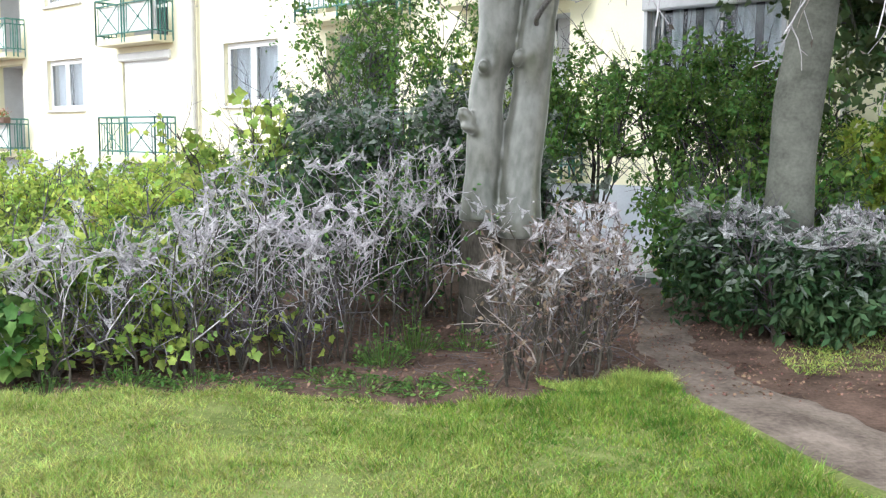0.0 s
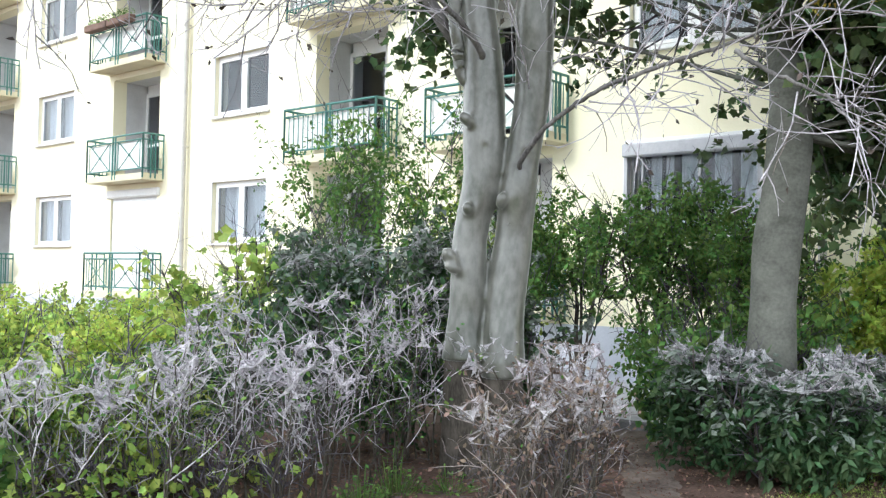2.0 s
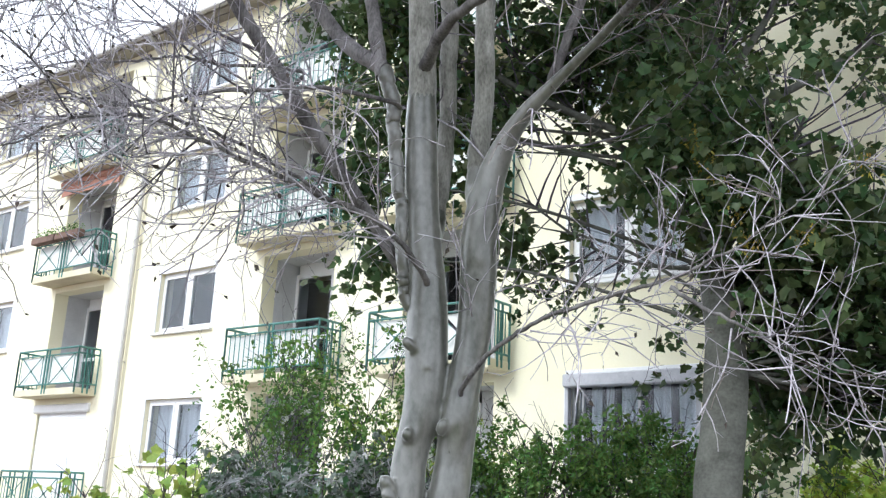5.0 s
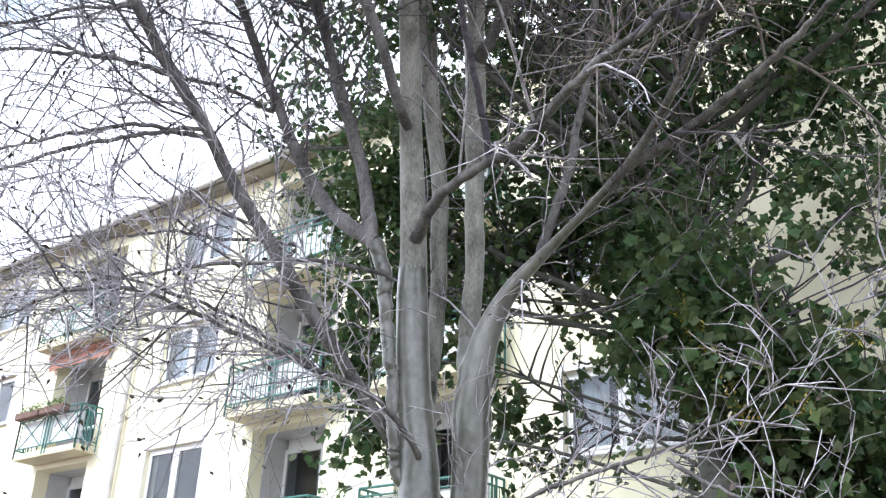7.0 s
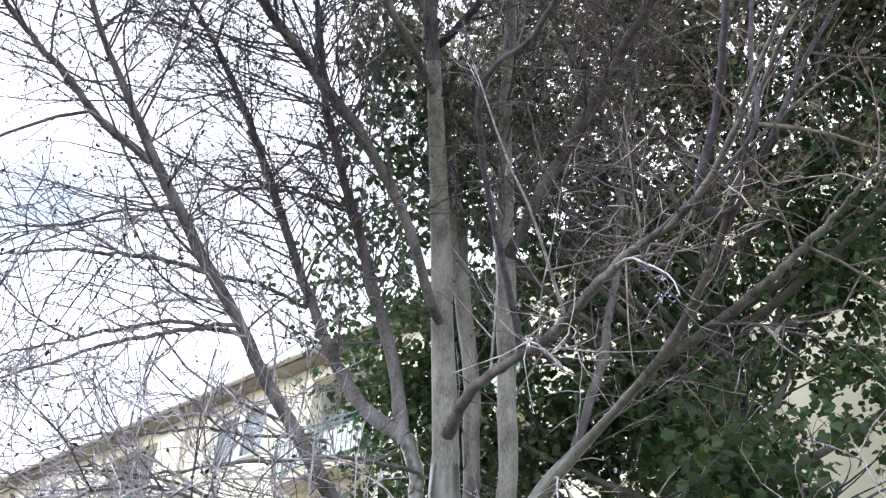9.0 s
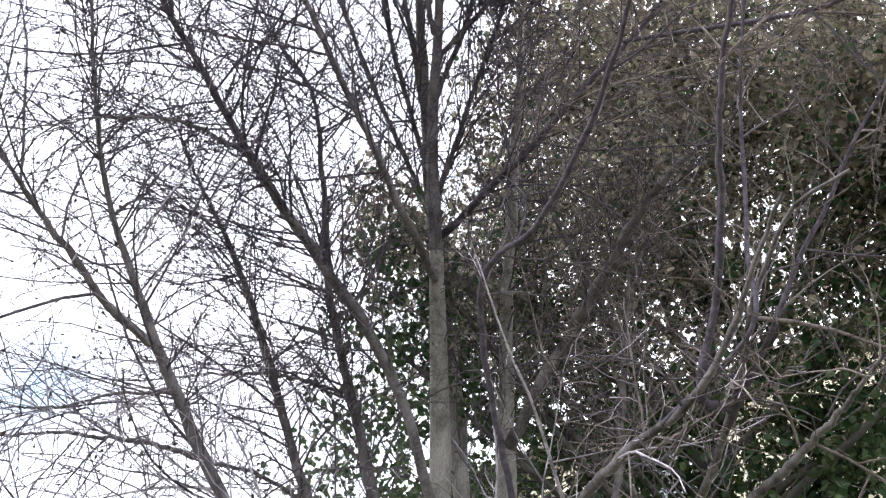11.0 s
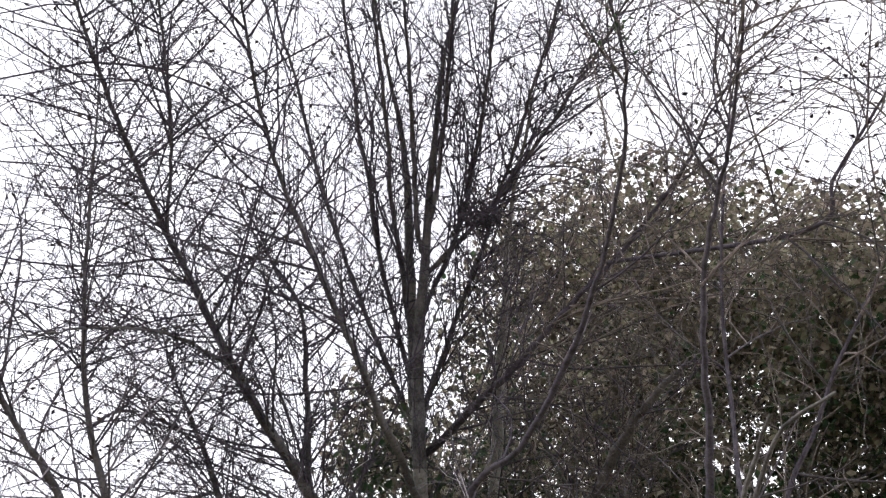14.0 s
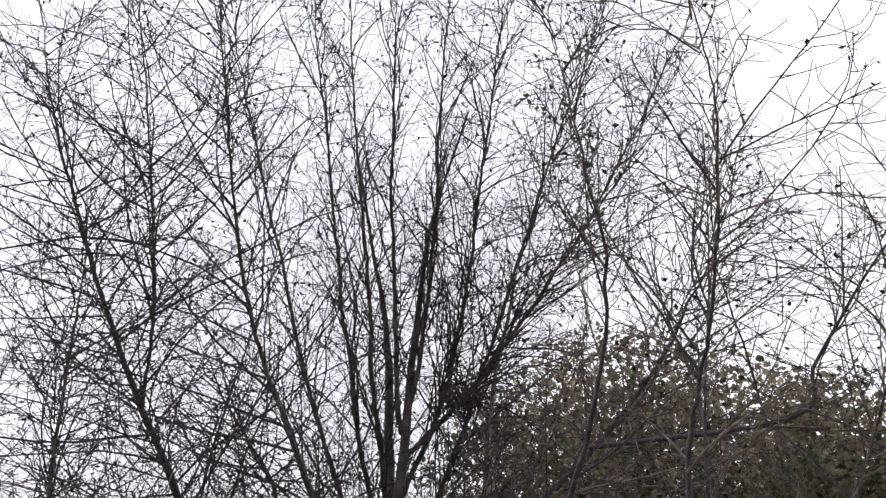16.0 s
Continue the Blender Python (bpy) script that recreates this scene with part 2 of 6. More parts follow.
M_SHUTTER = material("grey_shutter_box", (0.40, 0.40, 0.43), (0.50, 0.50, 0.53), 4.0, 0.6, 30, 0.0)
M_CURTAIN = material("net_curtain", (0.50, 0.52, 0.55), (0.72, 0.73, 0.75), 3.0, 0.9, 40, 0.2, stretch=(6, 6, 0.3))
# near-black paint gives the rooms behind the glass their dimness
M_ROOM = material("painted_room_dimness", (0.05, 0.05, 0.055), (0.11, 0.11, 0.12), 2.0, 0.9, 20, 0.0)
M_FLOWER = material("red_flowers", (0.40, 0.05, 0.03), (0.65, 0.12, 0.06), 8.0, 0.7, 30, 0.0, vary=0.5)
M_FLOWERBOX = material("brown_flower_box", (0.10, 0.06, 0.045), (0.20, 0.12, 0.09), 5.0, 0.7, 30, 0.2)
M_AWNING = material("orange_awning", (0.36, 0.17, 0.12), (0.48, 0.25, 0.19), 4.0, 0.8, 30, 0.0)
M_GLASS = bpy.data.materials.new("window_glass")
M_GLASS.use_nodes = True
g = M_GLASS.node_tree.nodes["Principled BSDF"]
g.inputs["Base Color"].default_value = (0.75, 0.8, 0.85, 1)
g.inputs["Roughness"].default_value = 0.03
g.inputs["Transmission Weight"].default_value = 1.0
g.inputs["IOR"].default_value = 1.45


# ---- builders ----
rng = np.random.default_rng(7)


def raw_mesh(name, verts, faces, smooth=False):
    """A mesh from an array of places and an array of faces with equally many corners."""
    verts, faces = np.asarray(verts, np.float32), np.asarray(faces, np.int32)
    me = bpy.data.meshes.new(name)
    n, k = faces.shape
    me.vertices.add(len(verts))
    me.vertices.foreach_set("co", verts.ravel())
    me.loops.add(n * k)
    me.loops.foreach_set("vertex_index", faces.ravel())
    me.polygons.add(n)
    me.polygons.foreach_set("loop_start", np.arange(0, n * k, k, dtype=np.int32))
    if smooth:
        me.polygons.foreach_set("use_smooth", np.ones(n, dtype=bool))
    me.update(calc_edges=True)
    return me


def put(name, me, mat, parent=None, label="", kind=""):
    me.materials.clear()
    me.materials.append(mat)
    ob = new(name, me)
    if parent is not None:
        ob.parent = parent
    return tagged(ob, label=label, kind=kind)


def part(name, bm, mat, parent, label="", at=None):
    me = bpy.data.meshes.new(name)
    bm.to_mesh(me)
    bm.free()
    ob = put(name, me, mat, parent, label)
    if at is not None:
        ob.location = at
    return ob


def empty(name, at=(0, 0, 0), label="", category="", group="", kind=""):
    ob = new(name)
    ob.location = at
    ob.empty_display_size = 0.2
    return tagged(ob, label, category, group, kind)


def box(bm, x0, x1, y0, y1, z0, z1, bevel=0.0):
    c = bmesh.ops.create_cube(bm, size=1.0, matrix=Matrix.Translation(((x0 + x1) / 2, (y0 + y1) / 2, (z0 + z1) / 2))
                              @ Matrix.Diagonal((abs(x1 - x0), abs(y1 - y0), abs(z1 - z0), 1)))
    if bevel:
        edges = {e for v in c["verts"] for e in v.link_edges}
        bmesh.ops.bevel(bm, geom=list(edges), offset=bevel, segments=1, affect="EDGES")


def bar(bm, a, b, r, sides=6):
    a, b = Vector(a), Vector(b)
    m = Matrix.Translation((a + b) / 2) @ (b - a).to_track_quat("Z", "Y").to_matrix().to_4x4()
    bmesh.ops.create_cone(bm, cap_ends=True, segments=sides, radius1=r, radius2=r, depth=(b - a).length, matrix=m)


def unit(v):
    return v / np.maximum(np.linalg.norm(v, axis=-1, keepdims=True), 1e-9)


def tubes(paths, radii, sides=4):
    """Tubes round many lines of equally many places: arrays (n, k, 3) and (n, k)."""
    n, k, _ = paths.shape
    tan = unit(np.gradient(paths, axis=1))
    ref = np.where(np.abs(tan[:, :1, 2:3]) > 0.8, np.array([[[1.0, 0.13, 0.0]]]), np.array([[[0.1, 0.05, 1.0]]]))
    a = unit(np.cross(tan, ref))
    b = np.cross(tan, a)
    ang = np.linspace(0, 2 * np.pi, sides, endpoint=False)
    ring = a[:, :, None] * np.cos(ang)[None, None, :, None] + b[:, :, None] * np.sin(ang)[None, None, :, None]
    verts = (paths[:, :, None] + ring * radii[:, :, None, None]).reshape(-1, 3)
    base = np.arange(n)[:, None, None] * k * sides + np.arange(k - 1)[None, :, None] * sides
    i = np.arange(sides)[None, None]
    j = (i + 1) % sides
    quads = np.stack([base + i, base + j, base + sides + j, base + sides + i], -1).reshape(-1, 4)
    return verts, quads


def join(pieces):
    verts, faces, n = [], [], 0
    for v, f in pieces:
        verts.append(v)
        faces.append(f + n)
        n += len(v)
    return np.concatenate(verts), np.concatenate(faces)


def resample(points, k):
    """A smooth line of k places (x, y, z, r) through the given ones."""
    p = np.array(points, float)
    p = np.vstack([2 * p[0] - p[1], p, 2 * p[-1] - p[-2]])
    seg = np.linalg.norm(np.diff(p[1:-1, :3], axis=0), axis=1)
    s = np.r_[0, np.cumsum(seg)]
    out = []
    for u in np.linspace(0, s[-1], k):
        i = min(int(np.searchsorted(s, u, side="right")) - 1, len(seg) - 1)
        f = (u - s[i]) / seg[i]
        a, b, c, d = p[i], p[i + 1], p[i + 2], p[i + 3]
        q = 0.5 * (2 * b + (c - a) * f + (2 * a - 5 * b + 4 * c - d) * f * f + (3 * b - a - 3 * c + d) * f ** 3)
        q[3] = b[3] + (c[3] - b[3]) * f
        out.append(q)
    return np.array(out)


def sprout(paths, radii, count, length, r0, spread=0.9, up=0.25, bend=0.25, wobble=0.12, k=5, start=0.15, end=1.0, taper=0.25):
    """count side shoots from each parent line; returns their lines and radii."""
    n, kp, _ = paths.shape
    own = np.repeat(np.arange(n), count)
    u = rng.uniform(start, end, len(own)) * (kp - 1)
    i = np.minimum(u.astype(int), kp - 2)
    f = (u - i)[:, None]
    base = paths[own, i] * (1 - f) + paths[own, i + 1] * f
    tan = unit(paths[own, i + 1] - paths[own, i])
    side = rng.normal(size=(len(own), 3))
    side = unit(side - (side * tan).sum(1, keepdims=True) * tan)
    d = unit(tan * (1 - 0.5 * spread) + side * spread + np.array([0, 0, up]))
    size = rng.uniform(length[0], length[1], len(own))
    pts = [base]
    for step in range(k - 1):
        d = unit(d + np.array([0, 0, bend / k]) + rng.normal(size=d.shape) * wobble)
        pts.append(pts[-1] + d * (size / (k - 1))[:, None])
    rad = rng.uniform(r0[0], r0[1], len(own))[:, None] * np.linspace(1, taper, k)[None]
    return np.stack(pts, 1), rad


def shoots(paths, radii, per_m, length, angle=(28, 55), up=0.15, curl=0.5, wobble=0.09, k=8, start=0.15, end=1.0, thin=(0.0028, 0.0035), taper=0.35):
    """Side shoots set round each parent line in turn, at sharp angles and gently bowed; shorter towards the parent's tip."""
    n, kp, _ = paths.shape
    long = np.linalg.norm(np.diff(paths, axis=1), axis=2).sum(1)
    count = np.floor(long * (end - start) * per_m + rng.random(n)).astype(int)
    own = np.repeat(np.arange(n), count)
    order = np.arange(len(own)) - np.repeat(np.cumsum(count) - count, count)
    u = start + (end - start) * (order + rng.random(len(own))) / np.maximum(count, 1)[own]
    i = np.minimum((u * (kp - 1)).astype(int), kp - 2)
    f = (u * (kp - 1) - i)[:, None]
    base = paths[own, i] * (1 - f) + paths[own, i + 1] * f
    tan = unit(paths[own, i + 1] - paths[own, i])
    a = unit(np.cross(tan, np.array([0.31, 0.22, 0.93])))
    b = np.cross(tan, a)
    az = (order * 2.4 + own * 1.7 + rng.normal(size=len(own)) * 0.6)[:, None]
    lean = np.radians(rng.uniform(angle[0], angle[1], len(own)))[:, None]
    d = unit(tan * np.cos(lean) + (a * np.cos(az) + b * np.sin(az)) * np.sin(lean) + np.array([0, 0, up * 0.4]))
    size = rng.uniform(length[0], length[1], len(own)) * (1.2 - 0.6 * u)
    bow = rng.normal(size=d.shape) * curl + np.array([0, 0, up])
    pts = [base]
    for step in range(k - 1):
        d = unit(d + bow / k + rng.normal(size=d.shape) * wobble)
        pts.append(pts[-1] + d * (size / (k - 1))[:, None])
    r = np.minimum(radii[own, i] * 0.75, thin[0] + thin[1] * size) * rng.uniform(0.8, 1.2, len(own))
    return np.stack(pts, 1), r[:, None] * np.linspace(1, taper, k)[None]


MAPLE = np.array([(0, 0), (0.40, -0.04), (0.40, 0.20), (0.64, 0.46), (0.36, 0.58), (0.02, 1.0), (-0.34, 0.60), (-0.62, 0.48), (-0.42, 0.22), (-0.38, -0.03)])
SMALL = np.array([(0, 0), (0.3, 0.35), (0.12, 0.85), (-0.14, 0.8), (-0.3, 0.3)])
OVAL = np.array([(0, 0), (0.25, 0.28), (0.22, 0.68), (0, 1.0), (-0.22, 0.68), (-0.25, 0.28)])
TRIFOLD = np.array([(0, 0), (0.34, 0.14), (0.44, 0.46), (0.18, 0.52), (0, 1.0), (-0.18, 0.52), (-0.44, 0.46), (-0.34, 0.14)])
SLIP = np.array([(0, 0), (0.2, 0.4), (0, 1.0), (-0.2, 0.4)])


def leaves(places, size, shape, normal=None, flat=0.6, droop=0.3):
    """Leaf blades at the places, roughly facing up or along the given normals, slightly folded and curled."""
    n = len(places)
    nrm = rng.normal(size=(n, 3)) * (1 - flat) + (np.array([0, 0, 1.0]) if normal is None else normal) * flat
    nrm = unit(nrm)
    way = rng.normal(size=(n, 3)) + np.array([0, 0, -droop])
    way = unit(way - (way * nrm).sum(1, keepdims=True) * nrm)
    across = np.cross(way, nrm)
    s = (size[0] + (size[1] - size[0]) * rng.random(n))[:, None, None]
    fold = rng.uniform(0.1, 0.45, n)[:, None, None]
    curl = rng.uniform(-0.1, 0.35, n)[:, None, None]
    x, y = shape[None, :, 0:1], shape[None, :, 1:2]
    verts = places[:, None] + s * (across[:, None] * x + way[:, None] * y + nrm[:, None] * (np.abs(x) * fold - y * y * curl))
    k = len(shape)
    return verts.reshape(-1, 3), np.arange(n * k).reshape(n, k)


def fan(verts, faces):
    """Polygons with many corners as triangles round their first corner."""
    k = faces.shape[1]
    tri = np.stack([np.stack([faces[:, 0], faces[:, i], faces[:, i + 1]], -1) for i in range(1, k - 1)], 1)
    return verts, tri.reshape(-1, 3)


def veils(points, count, reach, min_z=-9.0):
    """Small torn sheets of silk that hang between points which lie near one another."""
    points = points[points[:, 2] > min_z]
    a = points[rng.integers(0, len(points), count * 3)]
    out = []
    idx = rng.integers(0, len(points), (len(a), 40))
    near = points[idx]
    dist = np.linalg.norm(near - a[:, None], axis=2)
    dist[dist < 0.03] = 9
    order = np.argsort(dist, 1)[:, :2]
    rows = np.arange(len(a))
    ok = dist[rows, order[:, 1]] < reach
    a, rows = a[ok][:count], rows[ok][:count]
    b, c = near[rows, order[rows, 0]], near[rows, order[rows, 1]]
    mab, mbc, mca = (a + b) / 2, (b + c) / 2, (c + a) / 2
    mid = (a + b + c) / 3
    mab, mbc, mca = (m + (mid - m) * 0.45 for m in (mab, mbc, mca))      # sides sag inwards
    n = len(a)
    verts = np.stack([a, mab, b, mbc, c, mca], 1).reshape(-1, 3)
    base = np.arange(n)[:, None, None] * 6
    tri = base + np.array([[0, 1, 5], [1, 2, 3], [3, 4, 5], [1, 3, 5]])[None]
    return verts, tri.reshape(-1, 3)


def webs(points, count, reach, least, strand):
    """Silk webs between three points each: membranes with sides that curve inwards, and the strands along their sides."""
    a = points[rng.integers(0, len(points), count * 3)]
    near = points[rng.integers(0, len(points), (len(a), 60))]
    dist = np.linalg.norm(near - a[:, None], axis=2)
    dist[dist < least] = 9
    order = np.argsort(dist, 1)[:, :6]
    rows = np.arange(len(a))
    i, j = order[:, 0], order[rows, rng.integers(1, 6, len(a))]
    ok = (dist[rows, j] < reach) & (np.linalg.norm(near[rows, i] - near[rows, j], axis=1) > least)
    a, b, c = a[ok][:count], near[rows, i][ok][:count], near[rows, j][ok][:count]
    n = len(a)
    size = np.linalg.norm(a - b, axis=1, keepdims=True) + np.linalg.norm(a - c, axis=1, keepdims=True)
    mid = (a + b + c) / 3 - np.array([0, 0, 0.10]) * size
    u = np.linspace(0, 1, 5)
    sides = []
    for p, q in ((a, b), (b, c), (c, a)):
        line = p[:, None] * (1 - u)[None, :, None] + q[:, None] * u[None, :, None]
        pull = 0.62 * np.sin(u * np.pi)[None, :, None] * (0.6 + 0.5 * rng.random((n, 1, 1)))
        sides.append(line + (mid[:, None] - line) * pull)
    ring = np.concatenate([q[:, :4] for q in sides], 1)
    verts = np.concatenate([ring, mid[:, None]], 1).reshape(-1, 3)
    base = np.arange(n)[:, None, None] * 13
    k = np.arange(12)
    tri = base + np.stack([k, (k + 1) % 12, np.full(12, 12)], 1)[None]
    lines = np.concatenate(sides, 0)
    r = strand * (0.6 + 0.8 * rng.random((len(lines), 1))) * np.array([[1.5, 0.8, 0.55, 0.8, 1.5]])
    return (verts, tri.reshape(-1, 3)), tubes(lines, r, 3)


def threads(points, count, reach, radius):
    """Taut silk strands between points near one another."""
    a = points[rng.integers(0, len(points), count)]
    near = points[rng.integers(0, len(points), (count, 30))]
    dist = np.linalg.norm(near - a[:, None], axis=2)
    dist[dist < 0.05] = 9
    pick = dist.argmin(1)
    b = near[np.arange(count), pick]
    ok = dist.min(1) < reach
    a, b = a[ok], b[ok]
    mid = (a + b) / 2 - np.array([0, 0, 0.03]) * rng.random((len(a), 1))
    return tubes(np.stack([a, mid, b], 1), np.full((len(a), 3), radius), 3)


def blob_points(count, blobs, shell=0.55, rough=0.28, tuft=1, loose=0.15):
    """Places in the outer parts of several overlapping rounded masses, with an uneven outline."""
    blobs = np.array(blobs, float)
    count = count // tuft
    vol = blobs[:, 3] ** 2
    own = rng.choice(len(blobs), count, p=vol / vol.sum())
    d = unit(rng.normal(size=(count, 3)))
    lump = 1 + rough * np.sin(d[:, 0] * 5 + own * 1.7) * np.sin(d[:, 1] * 6 + own) + rough * 0.7 * np.sin(d[:, 2] * 9 + d[:, 0] * 7 + own * 2.3)
    rad = blobs[own, 3] * lump * (1 - shell * rng.random(count) ** 1.6)
    sc = blobs[own, 4:7] if blobs.shape[1] > 4 else np.ones((count, 3))
    p = np.repeat(blobs[own, :3] + d * rad[:, None] * sc, tuft, 0)
    if tuft > 1:
        p = p + rng.normal(size=p.shape) * loose
    return p, np.repeat(d, tuft, 0)


# ---- ground ----
def axis(lo, hi, step):
    fine = np.arange(lo, hi + 1e-6, step)
    out_hi = hi + np.cumsum(np.geomspace(step, 140, 16))
    out_lo = lo - np.cumsum(np.geomspace(step, 140, 16))[::-1]
    return np.concatenate([out_lo, fine, out_hi])


def hill(x, y):
    near = np.exp(-((x / 9) ** 2 + ((y - 6) / 7) ** 2))
    return near * (0.018 * np.sin(x * 2.1 + y) + 0.014 * np.sin(y * 3.3 - x * 1.7) + 0.01 * np.sin(x * 7 + y * 5))


def sheet(xs, ys, lift=0.0):
    x, y = np.meshgrid(xs, ys)
    z = hill(x, y) + lift
    nx, ny = len(xs), len(ys)
    i = np.arange(nx * ny).reshape(ny, nx)
    quads = np.stack([i[:-1, :-1], i[:-1, 1:], i[1:, 1:], i[1:, :-1]], -1).reshape(-1, 4)
    return np.stack([x, y, z], -1).reshape(-1, 3), quads


v, f = sheet(axis(-8, 8, 0.14), axis(2, 14, 0.14))
ground = put("ground", raw_mesh("ground", v, f, True), M_SOIL)
tagged(ground, "brown bare soil reaching under shrubs and lawn", "ground", kind="structure")


def strip(name, left, right, lift, mat, n=40, m=8, rough=0.06):
    """A sheet between two edge lines given as functions of 0..1, laid on the ground."""
    rows = []
    for j in range(n):
        u = j / (n - 1)
        (xa, ya), (xb, yb) = left(u), right(u)
        xa += rough * (noise.noise((u * 14, 1.3, 0)) + 0.5 * noise.noise((u * 60, 4.3, 0)))
        xb += rough * (noise.noise((u * 14, 7.7, 0)) + 0.5 * noise.noise((u * 60, 9.1, 0)))
        for i in range(m):
            w = i / (m - 1)
            x, y = xa + (xb - xa) * w, ya + (yb - ya) * w
            rows.append((x, y, float(hill(x, y)) + lift - (0.02 if i in (0, m - 1) else 0)))
    i = np.arange(n * m).reshape(n, m)
    quads = np.stack([i[:-1, :-1], i[:-1, 1:], i[1:, 1:], i[1:, :-1]], -1).reshape(-1, 4)
    return put(name, raw_mesh(name, np.array(rows), quads, True), mat)


def along(*pts):
    p = np.array(pts, float)
    t = np.linspace(0, 1, len(p))
    return lambda u: (float(np.interp(u, t, p[:, 0])), float(np.interp(u, t, p[:, 1])))


path_ob = strip("path", along((3.9, -2.5), (2.6, 1.5), (1.75, 4.2), (1.45, 5.8), (1.4, 6.9), (1.75, 8.3), (2.0, 10.6)),
                along((5.6, -2.5), (4.2, 1.5), (2.75, 4.5), (2.15, 6.0), (1.95, 7.0), (2.25, 8.3), (2.7, 10.6)), 0.006, M_PATH, 150, 10, 0.16)
tagged(path_ob, "trodden grey-brown earth path between lawn and shrubs", "path", kind="structure")
lawn_edge = along((-9, 5.35), (-2.6, 5.5), (-0.9, 5.62), (0.0, 5.45), (0.6, 5.62), (1.2, 5.95), (1.42, 5.75))
lawn = strip("lawn", along((-9, -4), (-3, -4), (-1, -4), (0, -4), (1, -4), (3, -4), (4.4, -4)),
             lambda u: (lawn_edge(u)[0], lawn_edge(u)[1]), 0.022, M_TURF, 60, 60, 0.05)
tagged(lawn, "green mown lawn with bare patches", "lawn", kind="structure")

def grass(name, count, inside, x0, x1, y0, y1, height, label, mat=None, patchy=0.0):
    x, y = rng.uniform(x0, x1, count), rng.uniform(y0, y1, count)
    ok = inside(x, y)
    clump = np.sin(x * 3.1 + 1.3 * np.sin(y * 2.3)) * np.sin(y * 3.7 + x) * 0.5 + 0.5
    patch = np.sin(x * 1.7 + 2 * np.sin(y * 1.9)) * np.sin(y * 2.9 + 1.1 * np.sin(x * 2.7)) + 0.5 * np.sin(x * 5.3 + y * 4.1)
    clump = clump * 0.55 + 0.45 * (np.sin(x * 13 + 2 * np.sin(y * 11)) * np.sin(y * 17 + x * 5) * 0.5 + 0.5)
    ok &= rng.random(count) < 0.25 + 0.75 * clump
    if patchy:
        ok &= patch > patchy
    x, y, clump = x[ok], y[ok], clump[ok]
    n = len(x)
    z = hill(x, y) + 0.016
    a = rng.uniform(0, 2 * np.pi, n)
    lean = rng.normal(size=(n, 2)) * 0.7
    hgt = rng.uniform(height[0], height[1], n) * (0.25 + 1.05 * clump ** 1.5)
    w = rng.uniform(0.002, 0.0048, n)
    base = np.stack([x, y, z], 1)
    side = np.stack([np.cos(a) * w, np.sin(a) * w, 0 * w], 1)
    tip = base + np.stack([lean[:, 0] * hgt, lean[:, 1] * hgt, hgt * 0.95], 1)
    v = np.stack([base - side, base + side, tip], 1).reshape(-1, 3)
    t = np.arange(3 * n).reshape(-1, 3)
    ob = put(name, raw_mesh(name, v, t), mat or M_GRASS)
    return tagged(ob, label, "grass", kind="stuff")


edge_x = np.array([lawn_edge(u) for u in np.linspace(0, 1, 80)])


def on_lawn(x, y):
    left_of_path = x < np.interp(y, [1.5, 4.2, 5.8], [2.6, 1.75, 1.45]) - 0.02
    return (y < np.interp(x, edge_x[:, 0], edge_x[:, 1]) + 0.05 * np.sin(x * 9)) & left_of_path


# 0..1 towards the path, where shade is put into the grass colour
def lawn_shade(x, y):
    return np.clip((x + 0.35 * np.sin(y * 2.7) + 0.2 * np.sin(x * 6 + y * 5) + 0.8) / 1.5, 0, 1)


grass("grass", 200000, lambda x, y: on_lawn(x, y) & (rng.random(len(x)) > lawn_shade(x, y) * 0.8), -3.4, 2.2, 3.5, 6.1, (0.022, 0.075), "short green lawn grass with uneven tufts")
grass("grass", 125000, lambda x, y: on_lawn(x, y) & (rng.random(len(x)) < lawn_shade(x, y) * 0.85), -1.3, 2.2, 3.5, 6.1, (0.03, 0.09), "deeper green lawn grass towards the path, shade put into its colour", M_SHADEGRASS)
grass("grass", 62000, lambda x, y: on_lawn(x, y) & (rng.random(len(x)) > lawn_shade(x, y) * 1.1), -3.4, 2.2, 3.5, 6.0, (0.02, 0.05), "dry straw-coloured grass blades in the lawn", M_STRAW, 0.0)
grass("grass", 40000, on_lawn, -3.4, 2.2, 3.5, 6.0, (0.025, 0.07), "scattered dry blades in the lawn", M_STRAW)
grass("grass", 16000, lambda x, y: (y < 5.95 + 0.1 * np.sin(x * 6)) & (y > 5.72 - 0.1 * np.sin(x * 9)), 0.6, 1.45, 5.5, 6.1, (0.03, 0.10), "longer grass tufts at the lawn edge")
grass("grass", 44000, lambda x, y: (rng.random(len(x)) < 0.8 + 0.6 * np.sin(x * 5 + y * 3) * np.sin(y * 6 - x * 2)) & (y > 6.4 - 0.6 * (x - 2.5) + 0.12 * np.sin(x * 7)) & (y < 6.9 + (x - 2.4) * 0.75) & (y < 7.95), 2.4, 5.0, 5.2, 8.0,
      (0.015, 0.04), "thin worn grass beside the path")


